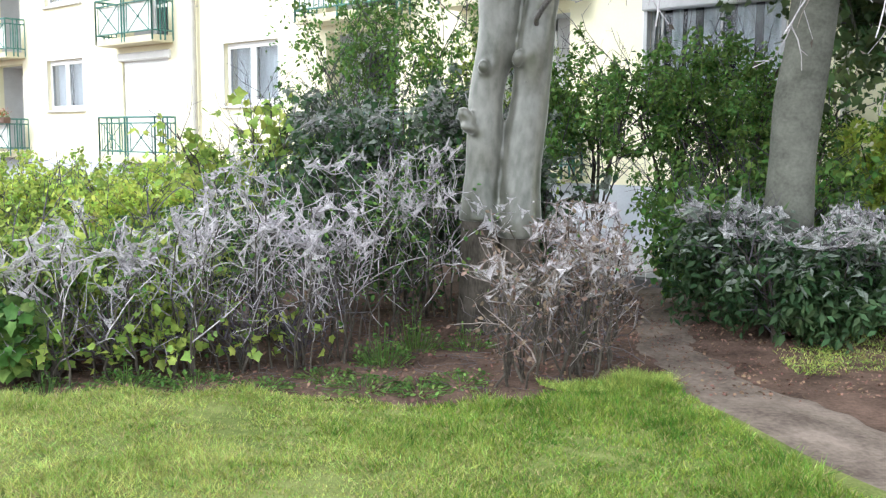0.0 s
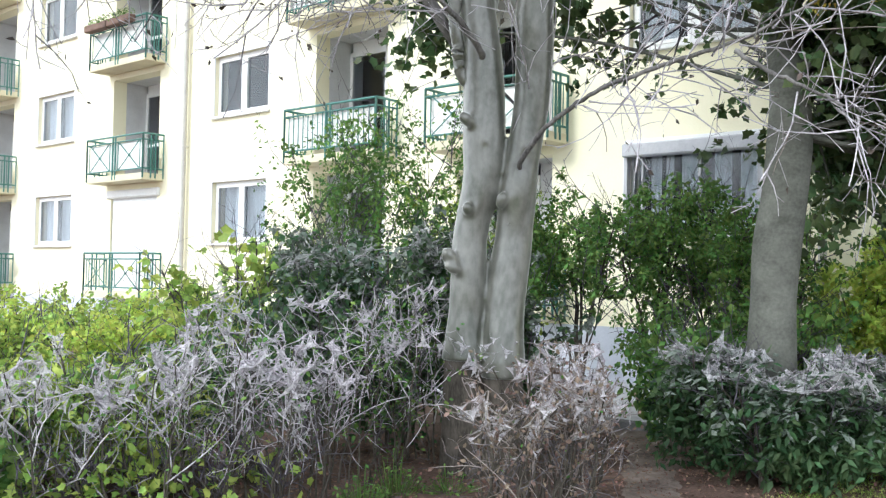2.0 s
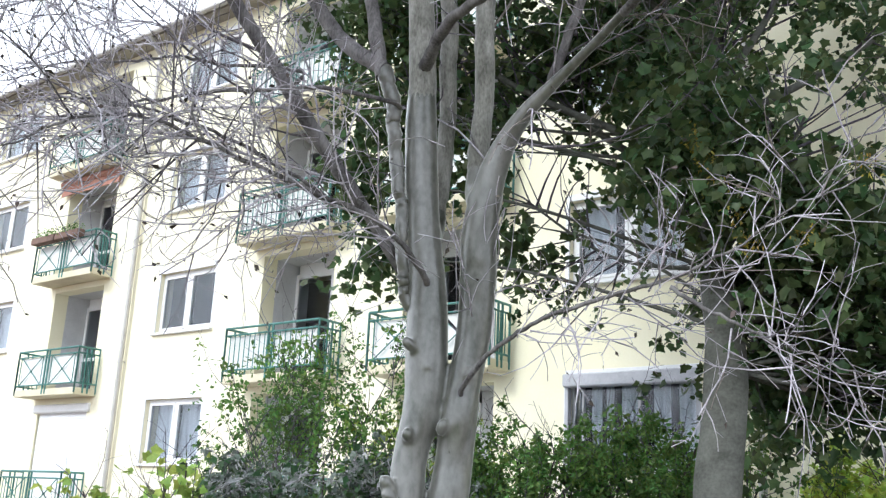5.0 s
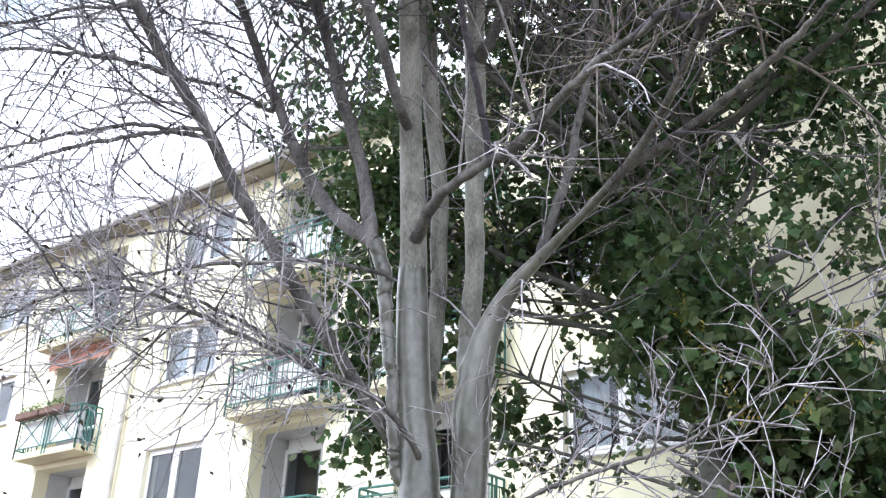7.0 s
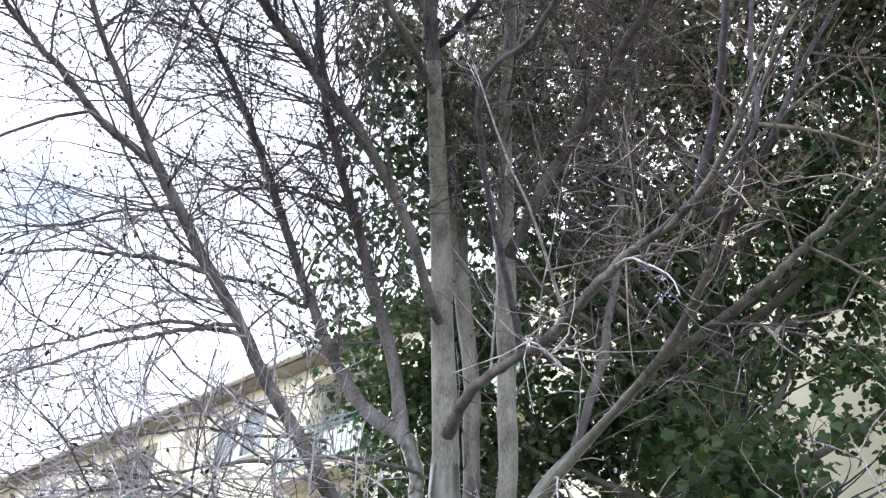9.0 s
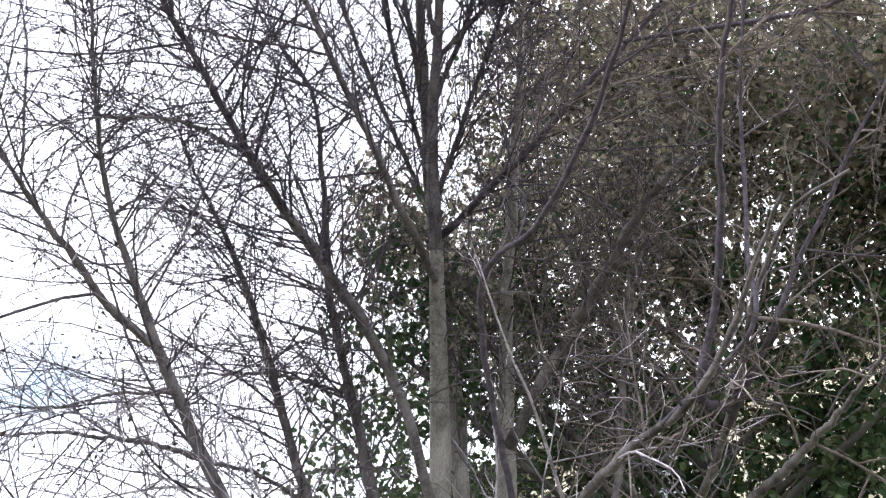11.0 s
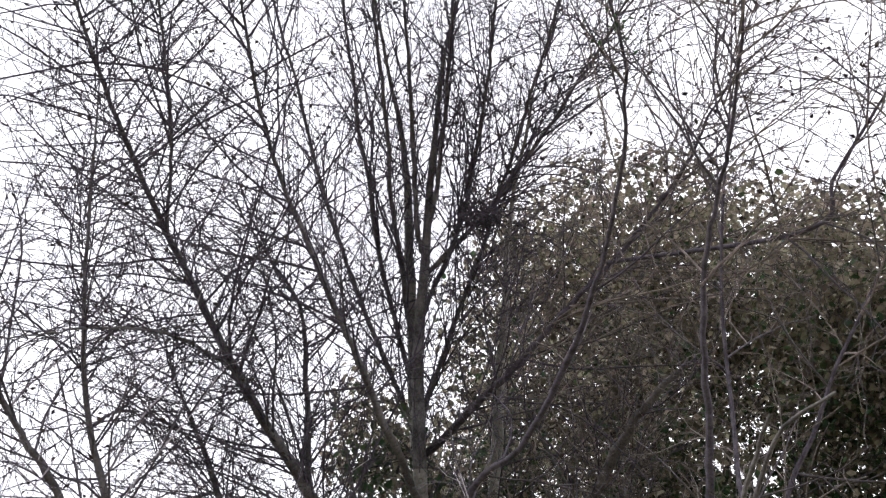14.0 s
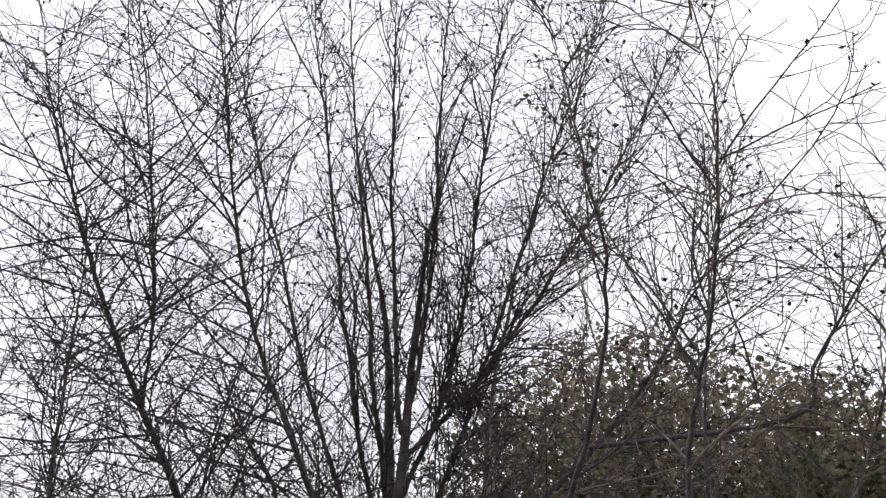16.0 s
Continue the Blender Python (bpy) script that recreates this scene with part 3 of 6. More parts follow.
def scatter_litter():
    n = 11000
    x, y = rng.uniform(-3.6, 3.9, n), rng.uniform(5.3, 9.5, n)
    ok = (y > np.interp(x, edge_x[:, 0], edge_x[:, 1]) - 0.15)
    x, y = x[ok], y[ok]
    p = np.stack([x, y, hill(x, y) + 0.014], 1)
    v, f = leaves(p, (0.01, 0.04), SMALL, None, 0.7, 0.0)
    tagged(put("leaf_litter", raw_mesh("leaf_litter", *fan(v, f)), M_LITTER), "dry brown leaf litter on the soil", "litter", kind="stuff")
    n = 700
    x, y = rng.uniform(-2.8, 1.3, n), rng.uniform(5.75, 8.0, n)
    d = rng.normal(size=(n, 3)) * np.array([1, 1, 0.06])
    d = unit(d) * rng.uniform(0.04, 0.22, n)[:, None]
    p = np.stack([x, y, hill(x, y) + 0.012], 1)
    v, f = tubes(np.stack([p - d / 2, p + rng.normal(size=(n, 3)) * 0.006, p + d / 2], 1), np.full((n, 3), 0.0018), 3)
    tagged(put("fallen_twigs", raw_mesh("fallen_twigs", v, f), M_DARKTWIG), "fallen dry twigs on bare soil", "twigs", kind="stuff")


scatter_litter()

# paved strip and kerb in front of the building, along the facade's direction
FACADE = pose(-5.0, 21.5, 0, 0, 0, math.degrees(math.atan2(-0.669, 0.743)))


# ---- apartment building ----
building = empty("apartment_building", label="four-storey yellow rendered apartment building with green balconies", category="building")
building.matrix_world = FACADE
FLOORS = (1.05, 3.85, 6.65, 9.45)          # balcony floors
S0, S1, EAVE = -32.0, 30.0, 12.3
WINDOWS = [(-22.3, -20.3), (-16.2, -14.2), (-8.1, -6.1), (0.2, 2.1), (10.72, 12.75), (18.5, 20.4)]
DOORS = [(-18.6, -16.9 + 0.4), (-11.7, -9.6), (-4.1, -2.0), (3.6, 5.6), (7.35, 9.35)]


def wall_mesh():
    """The facade's slab, with openings through it."""
    holes = []
    for a, b in WINDOWS:
        holes += [(a, b, z + 1.15, z + 2.5) for z in FLOORS]
    for a, b in DOORS:
        holes += [(a, b, z + 0.02, z + 2.5) for z in FLOORS]
    xs = sorted({S0, S1, *(v for h in holes for v in h[:2])})
    zs = sorted({0.85, EAVE, *(v for h in holes for v in h[2:])})
    solid = {}
    for i, (xa, xb) in enumerate(zip(xs, xs[1:])):
        for j, (za, zb) in enumerate(zip(zs, zs[1:])):
            solid[i, j] = not any(a <= xa and xb <= b and c <= za and zb <= d for a, b, c, d in holes)
    bm = bmesh.new()
    grid = {}

    def corner(i, j, y):
        if (i, j, y) not in grid:
            grid[i, j, y] = bm.verts.new((xs[i], y, zs[j]))
        return grid[i, j, y]

    for (i, j), full in solid.items():
        if not full:
            continue
        for y in (0.0, 0.36):
            q = [corner(i, j, y), corner(i + 1, j, y), corner(i + 1, j + 1, y), corner(i, j + 1, y)]
            bm.faces.new(q if y == 0 else q[::-1])
        for (di, dj), (p, q) in {(-1, 0): ((0, 0), (0, 1)), (1, 0): ((1, 1), (1, 0)), (0, -1): ((1, 0), (0, 0)), (0, 1): ((0, 1), (1, 1))}.items():
            if not solid.get((i + di, j + dj), False):
                bm.faces.new([corner(i + p[0], j + p[1], 0.0), corner(i + q[0], j + q[1], 0.0), corner(i + q[0], j + q[1], 0.36), corner(i + p[0], j + p[1], 0.36)])
    return bm


part("wall", wall_mesh(), M_WALL, building, "pale yellow rendered wall")
bm = bmesh.new()
box(bm, S0, S1, -0.03, 0.36, -0.3, 0.85)
part("plinth", bm, M_PLINTH, building, "pale grey-blue painted plinth")
for c in ((S0, S0 + 0.3, 0.36, 9.7), (S1 - 0.3, S1, 0.36, 9.7), (S0, S1, 9.7, 10)):
    bm = bmesh.new()
    box(bm, *c, -0.3, EAVE)
    part("wall", bm, M_WALL, building)
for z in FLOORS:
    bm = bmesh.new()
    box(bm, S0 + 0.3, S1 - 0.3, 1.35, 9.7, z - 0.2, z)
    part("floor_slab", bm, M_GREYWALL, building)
bm = bmesh.new()
box(bm, S0 - 0.4, S1 + 0.4, -0.42, 0.4, EAVE, EAVE + 0.1)
part("eave", bm, M_EAVE, building, "grey-brown boarded eave")
bm = bmesh.new()
for ya, yb, za, zb in ((-0.5, 5.0, EAVE + 0.1, EAVE + 2.5), (10.5, 5.0, EAVE + 0.1, EAVE + 2.5)):
    q = [bm.verts.new(c) for c in ((S0 - 0.5, ya, za), (S1 + 0.5, ya, za), (S1 + 0.5, yb, zb), (S0 - 0.5, yb, zb))]
    bm.faces.new(q)
bmesh.ops.solidify(bm, geom=bm.faces[:], thickness=-0.16)
part("roof", bm, M_ROOF, building, "dark tiled pitched roof")
bm = bmesh.new()
bar(bm, (S0 - 0.4, -0.5, EAVE + 0.08), (S1 + 0.4, -0.5, EAVE + 0.08), 0.065, 10)
part("gutter", bm, M_PIPE, building, "grey zinc gutter")
for s in (-0.78, 13.66, -13.0):
    bm = bmesh.new()
    bar(bm, (s, -0.11, 0), (s, -0.11, EAVE - 0.3), 0.055, 10)
    bar(bm, (s, -0.11, EAVE - 0.33), (s, -0.48, EAVE + 0.04), 0.055, 10)
    for z in (1.5, 4.4, 7.2, 10.0, 11.7):
        bar(bm, (s, -0.11, z), (s, -0.11, z + 0.05), 0.07, 10)
        box(bm, s - 0.015, s + 0.015, -0.09, 0.0, z + 0.01, z + 0.04)
    part("downpipe", bm, M_PIPE, building, "grey metal downpipe")


def window_meshes():
    w, h = 2.0, 1.35
    bm = bmesh.new()
    for a, b, c, d in ((0, 0.07, 0, h), (w - 0.07, w, 0, h), (0.07, w - 0.07, 0, 0.07), (0.07, w - 0.07, h - 0.07, h), (0.95, 1.05, 0.07, h - 0.07)):
        box(bm, a, b, 0.10, 0.19, c, d, 0.006)
    for x in (0.07, 1.05):
        for a, b, c, d in ((0, 0.055, 0, h - 0.14), (0.825, 0.88, 0, h - 0.14), (0.055, 0.825, 0, 0.055), (0.055, 0.825, h - 0.195, h - 0.14)):
            box(bm, x + a, x + b, 0.085, 0.15, 0.07 + c, 0.07 + d, 0.005)
    fr = bpy.data.meshes.new("window_frame")
    bm.to_mesh(fr)
    bm = bmesh.new()
    box(bm, 0.125, 0.895, 0.115, 0.125, 0.125, h - 0.125)
    pa = bpy.data.meshes.new("pane")
    bm.to_mesh(pa)
    bm = bmesh.new()
    box(bm, -0.08, w + 0.08, -0.09, 0.1, -0.05, 0.0, 0.008)
    si = bpy.data.meshes.new("window_sill")
    bm.to_mesh(si)
    bm = bmesh.new()
    box(bm, -0.05, w + 0.05, -0.012, 0.02, h, h + 0.11, 0.004)
    for x in (-0.07, w):
        box(bm, x, x + 0.07, -0.012, 0.02, 0, h, 0.004)
    su = bpy.data.meshes.new("surround")
    bm.to_mesh(su)
    # a hanging curtain with folds
    xs = np.linspace(0.1, w - 0.1, 60)
    y = 0.30 + 0.02 * np.sin(xs * 40) + 0.012 * np.sin(xs * 17)
    gap = (xs > 0.62) & (xs < 0.95)
    vv = np.concatenate([np.stack([xs, y, np.full_like(xs, 0.05)], 1), np.stack([xs, y, np.full_like(xs, h - 0.05)], 1)])
    i = np.arange(59)[~gap[:-1]]
    cu = raw_mesh("curtain", vv, np.stack([i, i + 1, i + 61, i + 60], 1), True)
    # box behind the glass; the room's lack of light is in its colour
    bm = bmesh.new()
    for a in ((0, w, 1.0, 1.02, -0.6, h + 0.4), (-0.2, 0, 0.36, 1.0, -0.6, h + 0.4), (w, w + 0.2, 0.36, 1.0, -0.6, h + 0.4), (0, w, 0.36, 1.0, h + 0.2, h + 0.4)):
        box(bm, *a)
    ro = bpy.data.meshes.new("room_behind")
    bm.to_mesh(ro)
    return fr, pa, si, su, cu, ro


W_FRAME, W_PANE, W_SILL, W_SURR, W_CURT, W_ROOM = window_meshes()


def shuttered_sashes(win):
    """Slim grey frame with one narrow and two wide panes under a roller shutter box."""
    h = 1.35
    bm = bmesh.new()
    for a, b, c, d in ((0, 0.05, 0, h), (1.95, 2.0, 0, h), (0.05, 1.95, 0, 0.06), (0.05, 1.95, h - 0.06, h)):
        box(bm, a, b, 0.10, 0.19, c, d, 0.006)
    for x, w in ((0.17, 0.035), (1.08, 0.04)):
        box(bm, x, x + w, 0.10, 0.17, 0.06, h - 0.06, 0.005)
    part("window_frame", bm, M_SHUTTER, win, "slim grey frame")
    for a, b in ((0.05, 0.17), (0.205, 1.08), (1.12, 1.95)):
        bm = bmesh.new()
        box(bm, a, b, 0.13, 0.14, 0.06, h - 0.06)
        part("pane", bm, M_GLASS, win)
    for a, b in ((0.24, 0.42), (0.50, 0.62), (0.74, 0.98), (1.25, 1.50), (1.64, 1.88)):
        xs = np.linspace(a, b, 14)
        y = 0.28 + 0.018 * np.sin(xs * 60)
        vv = np.concatenate([np.stack([xs, y, np.full_like(xs, 0.04)], 1), np.stack([xs, y, np.full_like(xs, h - 0.1)], 1)])
        i = np.arange(13)
        put("curtain", raw_mesh("curtain", vv, np.stack([i, i + 1, i + 15, i + 14], 1), True), M_CURTAIN, win, "hanging white curtain strip")
    bm = bmesh.new()
    box(bm, -0.06, 2.06, -0.10, 0.09, 1.2, 1.40, 0.02)
    part("shutter_box", bm, M_SHUTTER, win, "grey roller shutter box")
    for x in (-0.05, 2.0):
        bm = bmesh.new()
        box(bm, x, x + 0.06, -0.03, 0.08, 0, 1.2, 0.005)
        part("shutter_rail", bm, M_SHUTTER, win)


def window(s, z, wide, curtain=True, shutter=False):
    win = new("window")
    win.parent = building
    win.location = (s, 0, z)
    win.scale = (wide / 2.0, 1, 1)
    put("window_sill", W_SILL, M_WHITE, win)
    put("surround", W_SURR, M_WHITE, win)
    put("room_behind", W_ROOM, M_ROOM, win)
    if shutter:
        shuttered_sashes(win)
        return
    put("window_frame", W_FRAME, M_WHITE, win, "white frame")
    for x in (0.0, 0.98):
        put("pane", W_PANE, M_GLASS, win).location = (x, 0, 0)
    if curtain:
        put("curtain", W_CURT, M_CURTAIN, win, "white net curtain")


for n, (a, b) in enumerate(WINDOWS):
    for m, z in enumerate(FLOORS):
        window(a, z + 1.15, b - a, curtain=(n + m) % 3 != 1 or a > 10, shutter=(a > 10 and m == 0))


def rail_mesh_front(width, bars):
    """One balcony front: top rail, bottom rail, posts and crossed panels or upright bars."""
    bm = bmesh.new()
    h = 0.92
    for z, r in ((0.10, 0.018), (h - 0.14, 0.018), (h, 0.024)):
        bar(bm, (0, 0, z), (width, 0, z), r, 8)
    for x in (0, width / 2 - 0.06, width / 2 + 0.06, width):
        bar(bm, (x, 0, -0.12), (x, 0, h), 0.022, 8)
    if bars:
        for x in np.arange(0.14, width, 0.14):
            bar(bm, (x, 0, 0.10), (x, 0, h - 0.14), 0.011, 6)
    else:
        for a in (0.0, width / 2 + 0.06):
            b = a + width / 2 - 0.06
            lo, hi = 0.10, h - 0.14
            mx, mz = (a + b) / 2, (lo + hi) / 2
            for x0, z0 in ((a + 0.14, lo), (a + 0.14, hi), (b - 0.14, lo), (b - 0.14, hi)):
                bar(bm, (x0, 0, z0), (mx, 0, mz), 0.012, 6)
            for x0 in (a + 0.13, b - 0.13):
                bar(bm, (x0, 0, lo), (x0, 0, hi), 0.012, 6)
            bmesh.ops.create_uvsphere(bm, u_segments=8, v_segments=6, radius=0.03, matrix=Matrix.Translation((mx, 0, mz)))
    me = bpy.data.meshes.new("railing")
    bm.to_mesh(me)
    bm.free()
    return me


B_W, B_D = 2.55, 0.55
R_FRONT, R_BARS, R_SIDE = rail_mesh_front(B_W, False), rail_mesh_front(B_W, True), rail_mesh_front(B_D, True)
bm = bmesh.new()
box(bm, 0, B_W, -B_D, 0, -0.16, 0, 0.01)
SLAB = bpy.data.meshes.new("balcony_slab")
bm.to_mesh(SLAB)
bm = bmesh.new()
box(bm, 0.1, B_W - 0.1, -B_D + 0.045, -B_D + 0.055, 0.12, 0.76)
SCREEN = bpy.data.meshes.new("screen")
bm.to_mesh(SCREEN)


def balcony(s, z, bars=False, screen=True):
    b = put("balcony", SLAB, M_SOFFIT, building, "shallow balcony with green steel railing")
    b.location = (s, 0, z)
    put("railing", R_BARS if bars else R_FRONT, M_RAIL, b, "green painted steel railing").location = (0, -B_D, 0)
    for x in (0.0, B_W):
        r = put("railing", R_SIDE, M_RAIL, b)
        r.location = (x, -B_D, 0)
        r.rotation_euler = (0, 0, radians(90))
    if screen:
        put("screen", SCREEN, M_PANEL, b, "pale balcony screen")
    return b


def loggia(a, b, z, closed=False):
    """The recess behind a balcony, with a glazed door and a window at its back."""
    w = b - a
    lo = new("loggia")
    lo.parent = building
    lo.location = (a, 0, z)
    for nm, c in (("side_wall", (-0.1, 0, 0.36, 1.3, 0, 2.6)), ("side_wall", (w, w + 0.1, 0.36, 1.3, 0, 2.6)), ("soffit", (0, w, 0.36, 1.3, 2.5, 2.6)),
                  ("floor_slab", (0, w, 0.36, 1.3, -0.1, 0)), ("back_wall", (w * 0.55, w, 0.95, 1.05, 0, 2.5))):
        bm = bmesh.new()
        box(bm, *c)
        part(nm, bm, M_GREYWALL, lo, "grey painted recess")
    bm = bmesh.new()
    x1 = w * 0.55
    for c in ((0, 0.08, 0, 2.3), (x1 - 0.08, x1, 0, 2.3), (0.08, x1 - 0.08, 2.2, 2.5), (0.08, x1 - 0.08, 0, 0.14), (0.08, x1 - 0.08, 0.9, 0.98)):
        box(bm, c[0], c[1], 0.92, 1.0, c[2], c[3], 0.006)
    part("door_frame", bm, M_WHITE, lo)
    bm = bmesh.new()
    box(bm, 0.08, x1 - 0.08, 0.955, 0.965, 0.14, 2.2)
    part("pane", bm, M_GLASS, lo)
    # sheet behind the door, coloured near-black for the unlit room
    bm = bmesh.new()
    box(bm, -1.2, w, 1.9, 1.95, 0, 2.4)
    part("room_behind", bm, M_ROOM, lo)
    if closed:
        zz = np.arange(0.03, 2.32, 0.011)
        yy = 0.06 - 0.010 * np.abs(np.sin(zz * math.pi / 0.055))
        vv = np.concatenate([np.stack([np.full_like(zz, x), yy, zz], 1) for x in (0.02, w - 0.02)])
        i = np.arange(len(zz) - 1)
        put("roller_shutter", raw_mesh("roller_shutter", vv, np.stack([i, i + len(zz), i + len(zz) + 1, i + 1], 1)), M_WHITE, lo, "closed white roller shutter")
        bm = bmesh.new()
        box(bm, -0.12, w + 0.12, -0.08, 0.1, 2.3, 2.5, 0.03)
        part("shutter_box", bm, M_WHITE, lo)


for n, (a, b) in enumerate(DOORS):
    for m, z in enumerate(FLOORS):
        loggia(a, b, z, closed=(n == 2 and m == 0))
        s = (a + b) / 2 - B_W / 2
        balcony(s, z, bars=n == 3, screen=(n, m) not in ((2, 0),))

# flower boxes and an awning on two balconies
def flower_box(s, z, red):
    bx = empty("flower_box", label="brown balcony flower box " + ("full of red flowers" if red else "with dry plants"), category="flower box")
    bx.matrix_world = FACADE @ Matrix.Translation((s, -B_D - 0.13, z))
    bm = bmesh.new()
    box(bm, 0, 1.0, -0.1, 0.1, 0, 0.17, 0.015)
    part("trough", bm, M_FLOWERBOX, bx)
    p = np.stack([rng.uniform(0.02, 0.98, 260), rng.uniform(-0.13, 0.13, 260), rng.uniform(0.14, 0.34, 260)], 1)
    put("foliage", raw_mesh("foliage", *fan(*leaves(p, (0.03, 0.07), OVAL))), M_LEAF_MID, bx, kind="stuff")
    if red:
        p = np.stack([rng.uniform(0.0, 1.0, 160), rng.uniform(-0.15, 0.12, 160), rng.uniform(0.2, 0.4, 160)], 1)
        put("blossoms", raw_mesh("blossoms", *fan(*leaves(p, (0.03, 0.06), OVAL))), M_FLOWER, bx, kind="stuff")


flower_box(-10.2, 1.05 + 0.80, True)
flower_box(-4.25, 6.65 + 0.78, False)
flower_box(-3.2, 6.65 + 0.78, False)
aw = empty("awning", label="faded orange rolled awning over a balcony door", category="awning")
aw.matrix_world = FACADE @ Matrix.Translation((-4.3, 0, 9.1))
bm = bmesh.new()
bar(bm, (0, -0.12, 0.1), (2.5, -0.12, 0.1), 0.09, 10)
part("roll", bm, M_AWNING, aw)
bm = bmesh.new()
box(bm, 0, 2.5, -0.14, -0.12, -0.22, 0.06)
part("valance", bm, M_AWNING, aw)

# paving before the building
pv = empty("pavement", label="pale concrete paving along the building", category="pavement", kind="structure")
pv.matrix_world = FACADE
bm = bmesh.new()
box(bm, 2.5, 30, -3.75, -0.03, -0.1, 0.035)
part("paving", bm, M_PAVE, pv)
bm = bmesh.new()
box(bm, 0, 0.99, -0.12, 0, -0.1, 0.10, 0.012)
KERB = bpy.data.meshes.new("kerb")
bm.to_mesh(KERB)
for i in range(28):
    put("kerb", KERB, M_KERB, pv, "dark kerb stone").location = (2.5 + i, -3.75, 0)

# ---- the silk-covered double-stemmed tree ----
limb_stem_left = ((0.310, 7.600, -0.060, 0.210), (0.300, 7.600, 0.300, 0.178), (0.290, 7.600, 0.600, 0.165), (0.290, 7.600, 0.900, 0.160), (0.296, 7.600, 1.215, 0.140), (0.312, 7.600, 1.530, 0.143), (0.310, 7.600, 1.800, 0.138), (0.336, 7.600, 2.020, 0.140), (0.399, 7.600, 2.244, 0.163), (0.421, 7.600, 2.470, 0.172), (0.418, 7.600, 2.700, 0.176), (0.411, 7.600, 2.974, 0.170), (0.399, 7.600, 3.255, 0.160), (0.370, 7.600, 3.540, 0.146), (0.334, 7.600, 3.825, 0.143), (0.300, 7.600, 4.314, 0.141), (0.278, 7.600, 4.817, 0.140), (0.274, 7.601, 5.174, 0.124), (0.209, 7.569, 6.204, 0.121), (0.126, 7.263, 7.195, 0.114), (-0.046, 6.497, 8.476, 0.102), (-0.209, 5.656, 9.623, 0.099), (-0.242, 4.933, 10.470, 0.084), (-0.270, 4.164, 11.290, 0.061), (-0.245, 3.200, 12.050, 0.032), (0.017, 1.941, 12.657, 0.020))
limb_stem_right = ((0.630, 7.560, -0.050, 0.200), (0.620, 7.550, 0.300, 0.170), (0.610, 7.550, 0.600, 0.158), (0.590, 7.550, 0.900, 0.155), (0.605, 7.580, 1.310, 0.160), (0.632, 7.600, 1.600, 0.158), (0.664, 7.600, 1.830, 0.150), (0.684, 7.590, 2.030, 0.148), (0.699, 7.550, 2.256, 0.148), (0.728, 7.550, 2.480, 0.130), (0.755, 7.550, 2.690, 0.140), (0.790, 7.540, 2.940, 0.150), (0.797, 7.520, 3.220, 0.152), (0.790, 7.480, 3.550, 0.158), (0.800, 7.430, 3.840, 0.166), (0.900, 7.329, 4.301, 0.161), (1.092, 7.148, 4.668, 0.126), (1.412, 6.793, 4.971, 0.087), (1.713, 6.296, 5.204, 0.078), (1.875, 5.780, 5.369, 0.065), (1.944, 5.206, 5.517, 0.054), (1.949, 4.600, 5.653, 0.040), (1.929, 4.002, 5.827, 0.035), (2.009, 3.447, 5.982, 0.024), (2.245, 3.121, 5.991, 0.019))
limb_stem_back = ((0.368, 7.599, 3.753, 0.083), (0.466, 7.778, 3.915, 0.072), (0.507, 7.847, 5.244, 0.081), (0.404, 7.818, 6.841, 0.090), (0.168, 7.462, 8.212, 0.089), (-0.158, 6.597, 9.415, 0.073), (-0.387, 5.519, 10.526, 0.062), (-0.565, 4.586, 11.341, 0.044), (-0.798, 3.794, 11.852, 0.026), (-1.126, 2.817, 12.338, 0.016))
limb_r2 = ((0.842, 7.388, 3.973, 0.108), (0.780, 7.554, 4.174, 0.094), (0.812, 7.545, 5.004, 0.091), (0.813, 7.543, 5.704, 0.096), (0.811, 7.579, 6.556, 0.095), (0.788, 7.537, 7.580, 0.099), (0.732, 7.222, 8.403, 0.070), (0.698, 6.533, 9.186, 0.065), (0.675, 5.555, 10.159, 0.048), (0.661, 4.575, 11.030, 0.025), (0.758, 3.592, 11.710, 0.016))
limb_r2b = ((0.800, 7.556, 7.166, 0.095), (0.837, 7.402, 7.251, 0.083), (1.201, 6.856, 7.760, 0.082), (1.498, 6.210, 8.156, 0.074), (1.742, 5.480, 8.325, 0.062), (2.110, 4.560, 8.278, 0.029))
limb_b = ((0.272, 7.600, 5.210, 0.097), (0.263, 7.503, 5.214, 0.084), (0.419, 6.997, 5.354, 0.061), (0.635, 6.521, 5.372, 0.053), (0.853, 6.089, 5.317, 0.054), (1.031, 5.659, 5.330, 0.052), (1.230, 5.189, 5.369, 0.045), (1.462, 4.728, 5.355, 0.036), (1.643, 4.297, 5.397, 0.031), (1.753, 3.790, 5.565, 0.024), (1.839, 3.169, 5.788, 0.015))
limb_h2 = ((1.764, 6.135, 5.256, 0.068), (1.831, 6.103, 5.284, 0.059), (2.133, 5.362, 5.293, 0.046), (2.291, 4.703, 5.267, 0.035), (2.369, 4.166, 5.198, 0.023), (2.412, 3.711, 5.145, 0.012))
limb_i = ((1.058, 7.180, 4.603, 0.063), (1.371, 7.584, 5.117, 0.055), (1.630, 7.330, 5.737, 0.060), (1.759, 7.091, 6.375, 0.050), (1.794, 6.839, 6.933, 0.046), (1.790, 6.407, 7.550, 0.041), (1.802, 5.896, 8.086, 0.036), (1.930, 5.508, 8.363, 0.021))
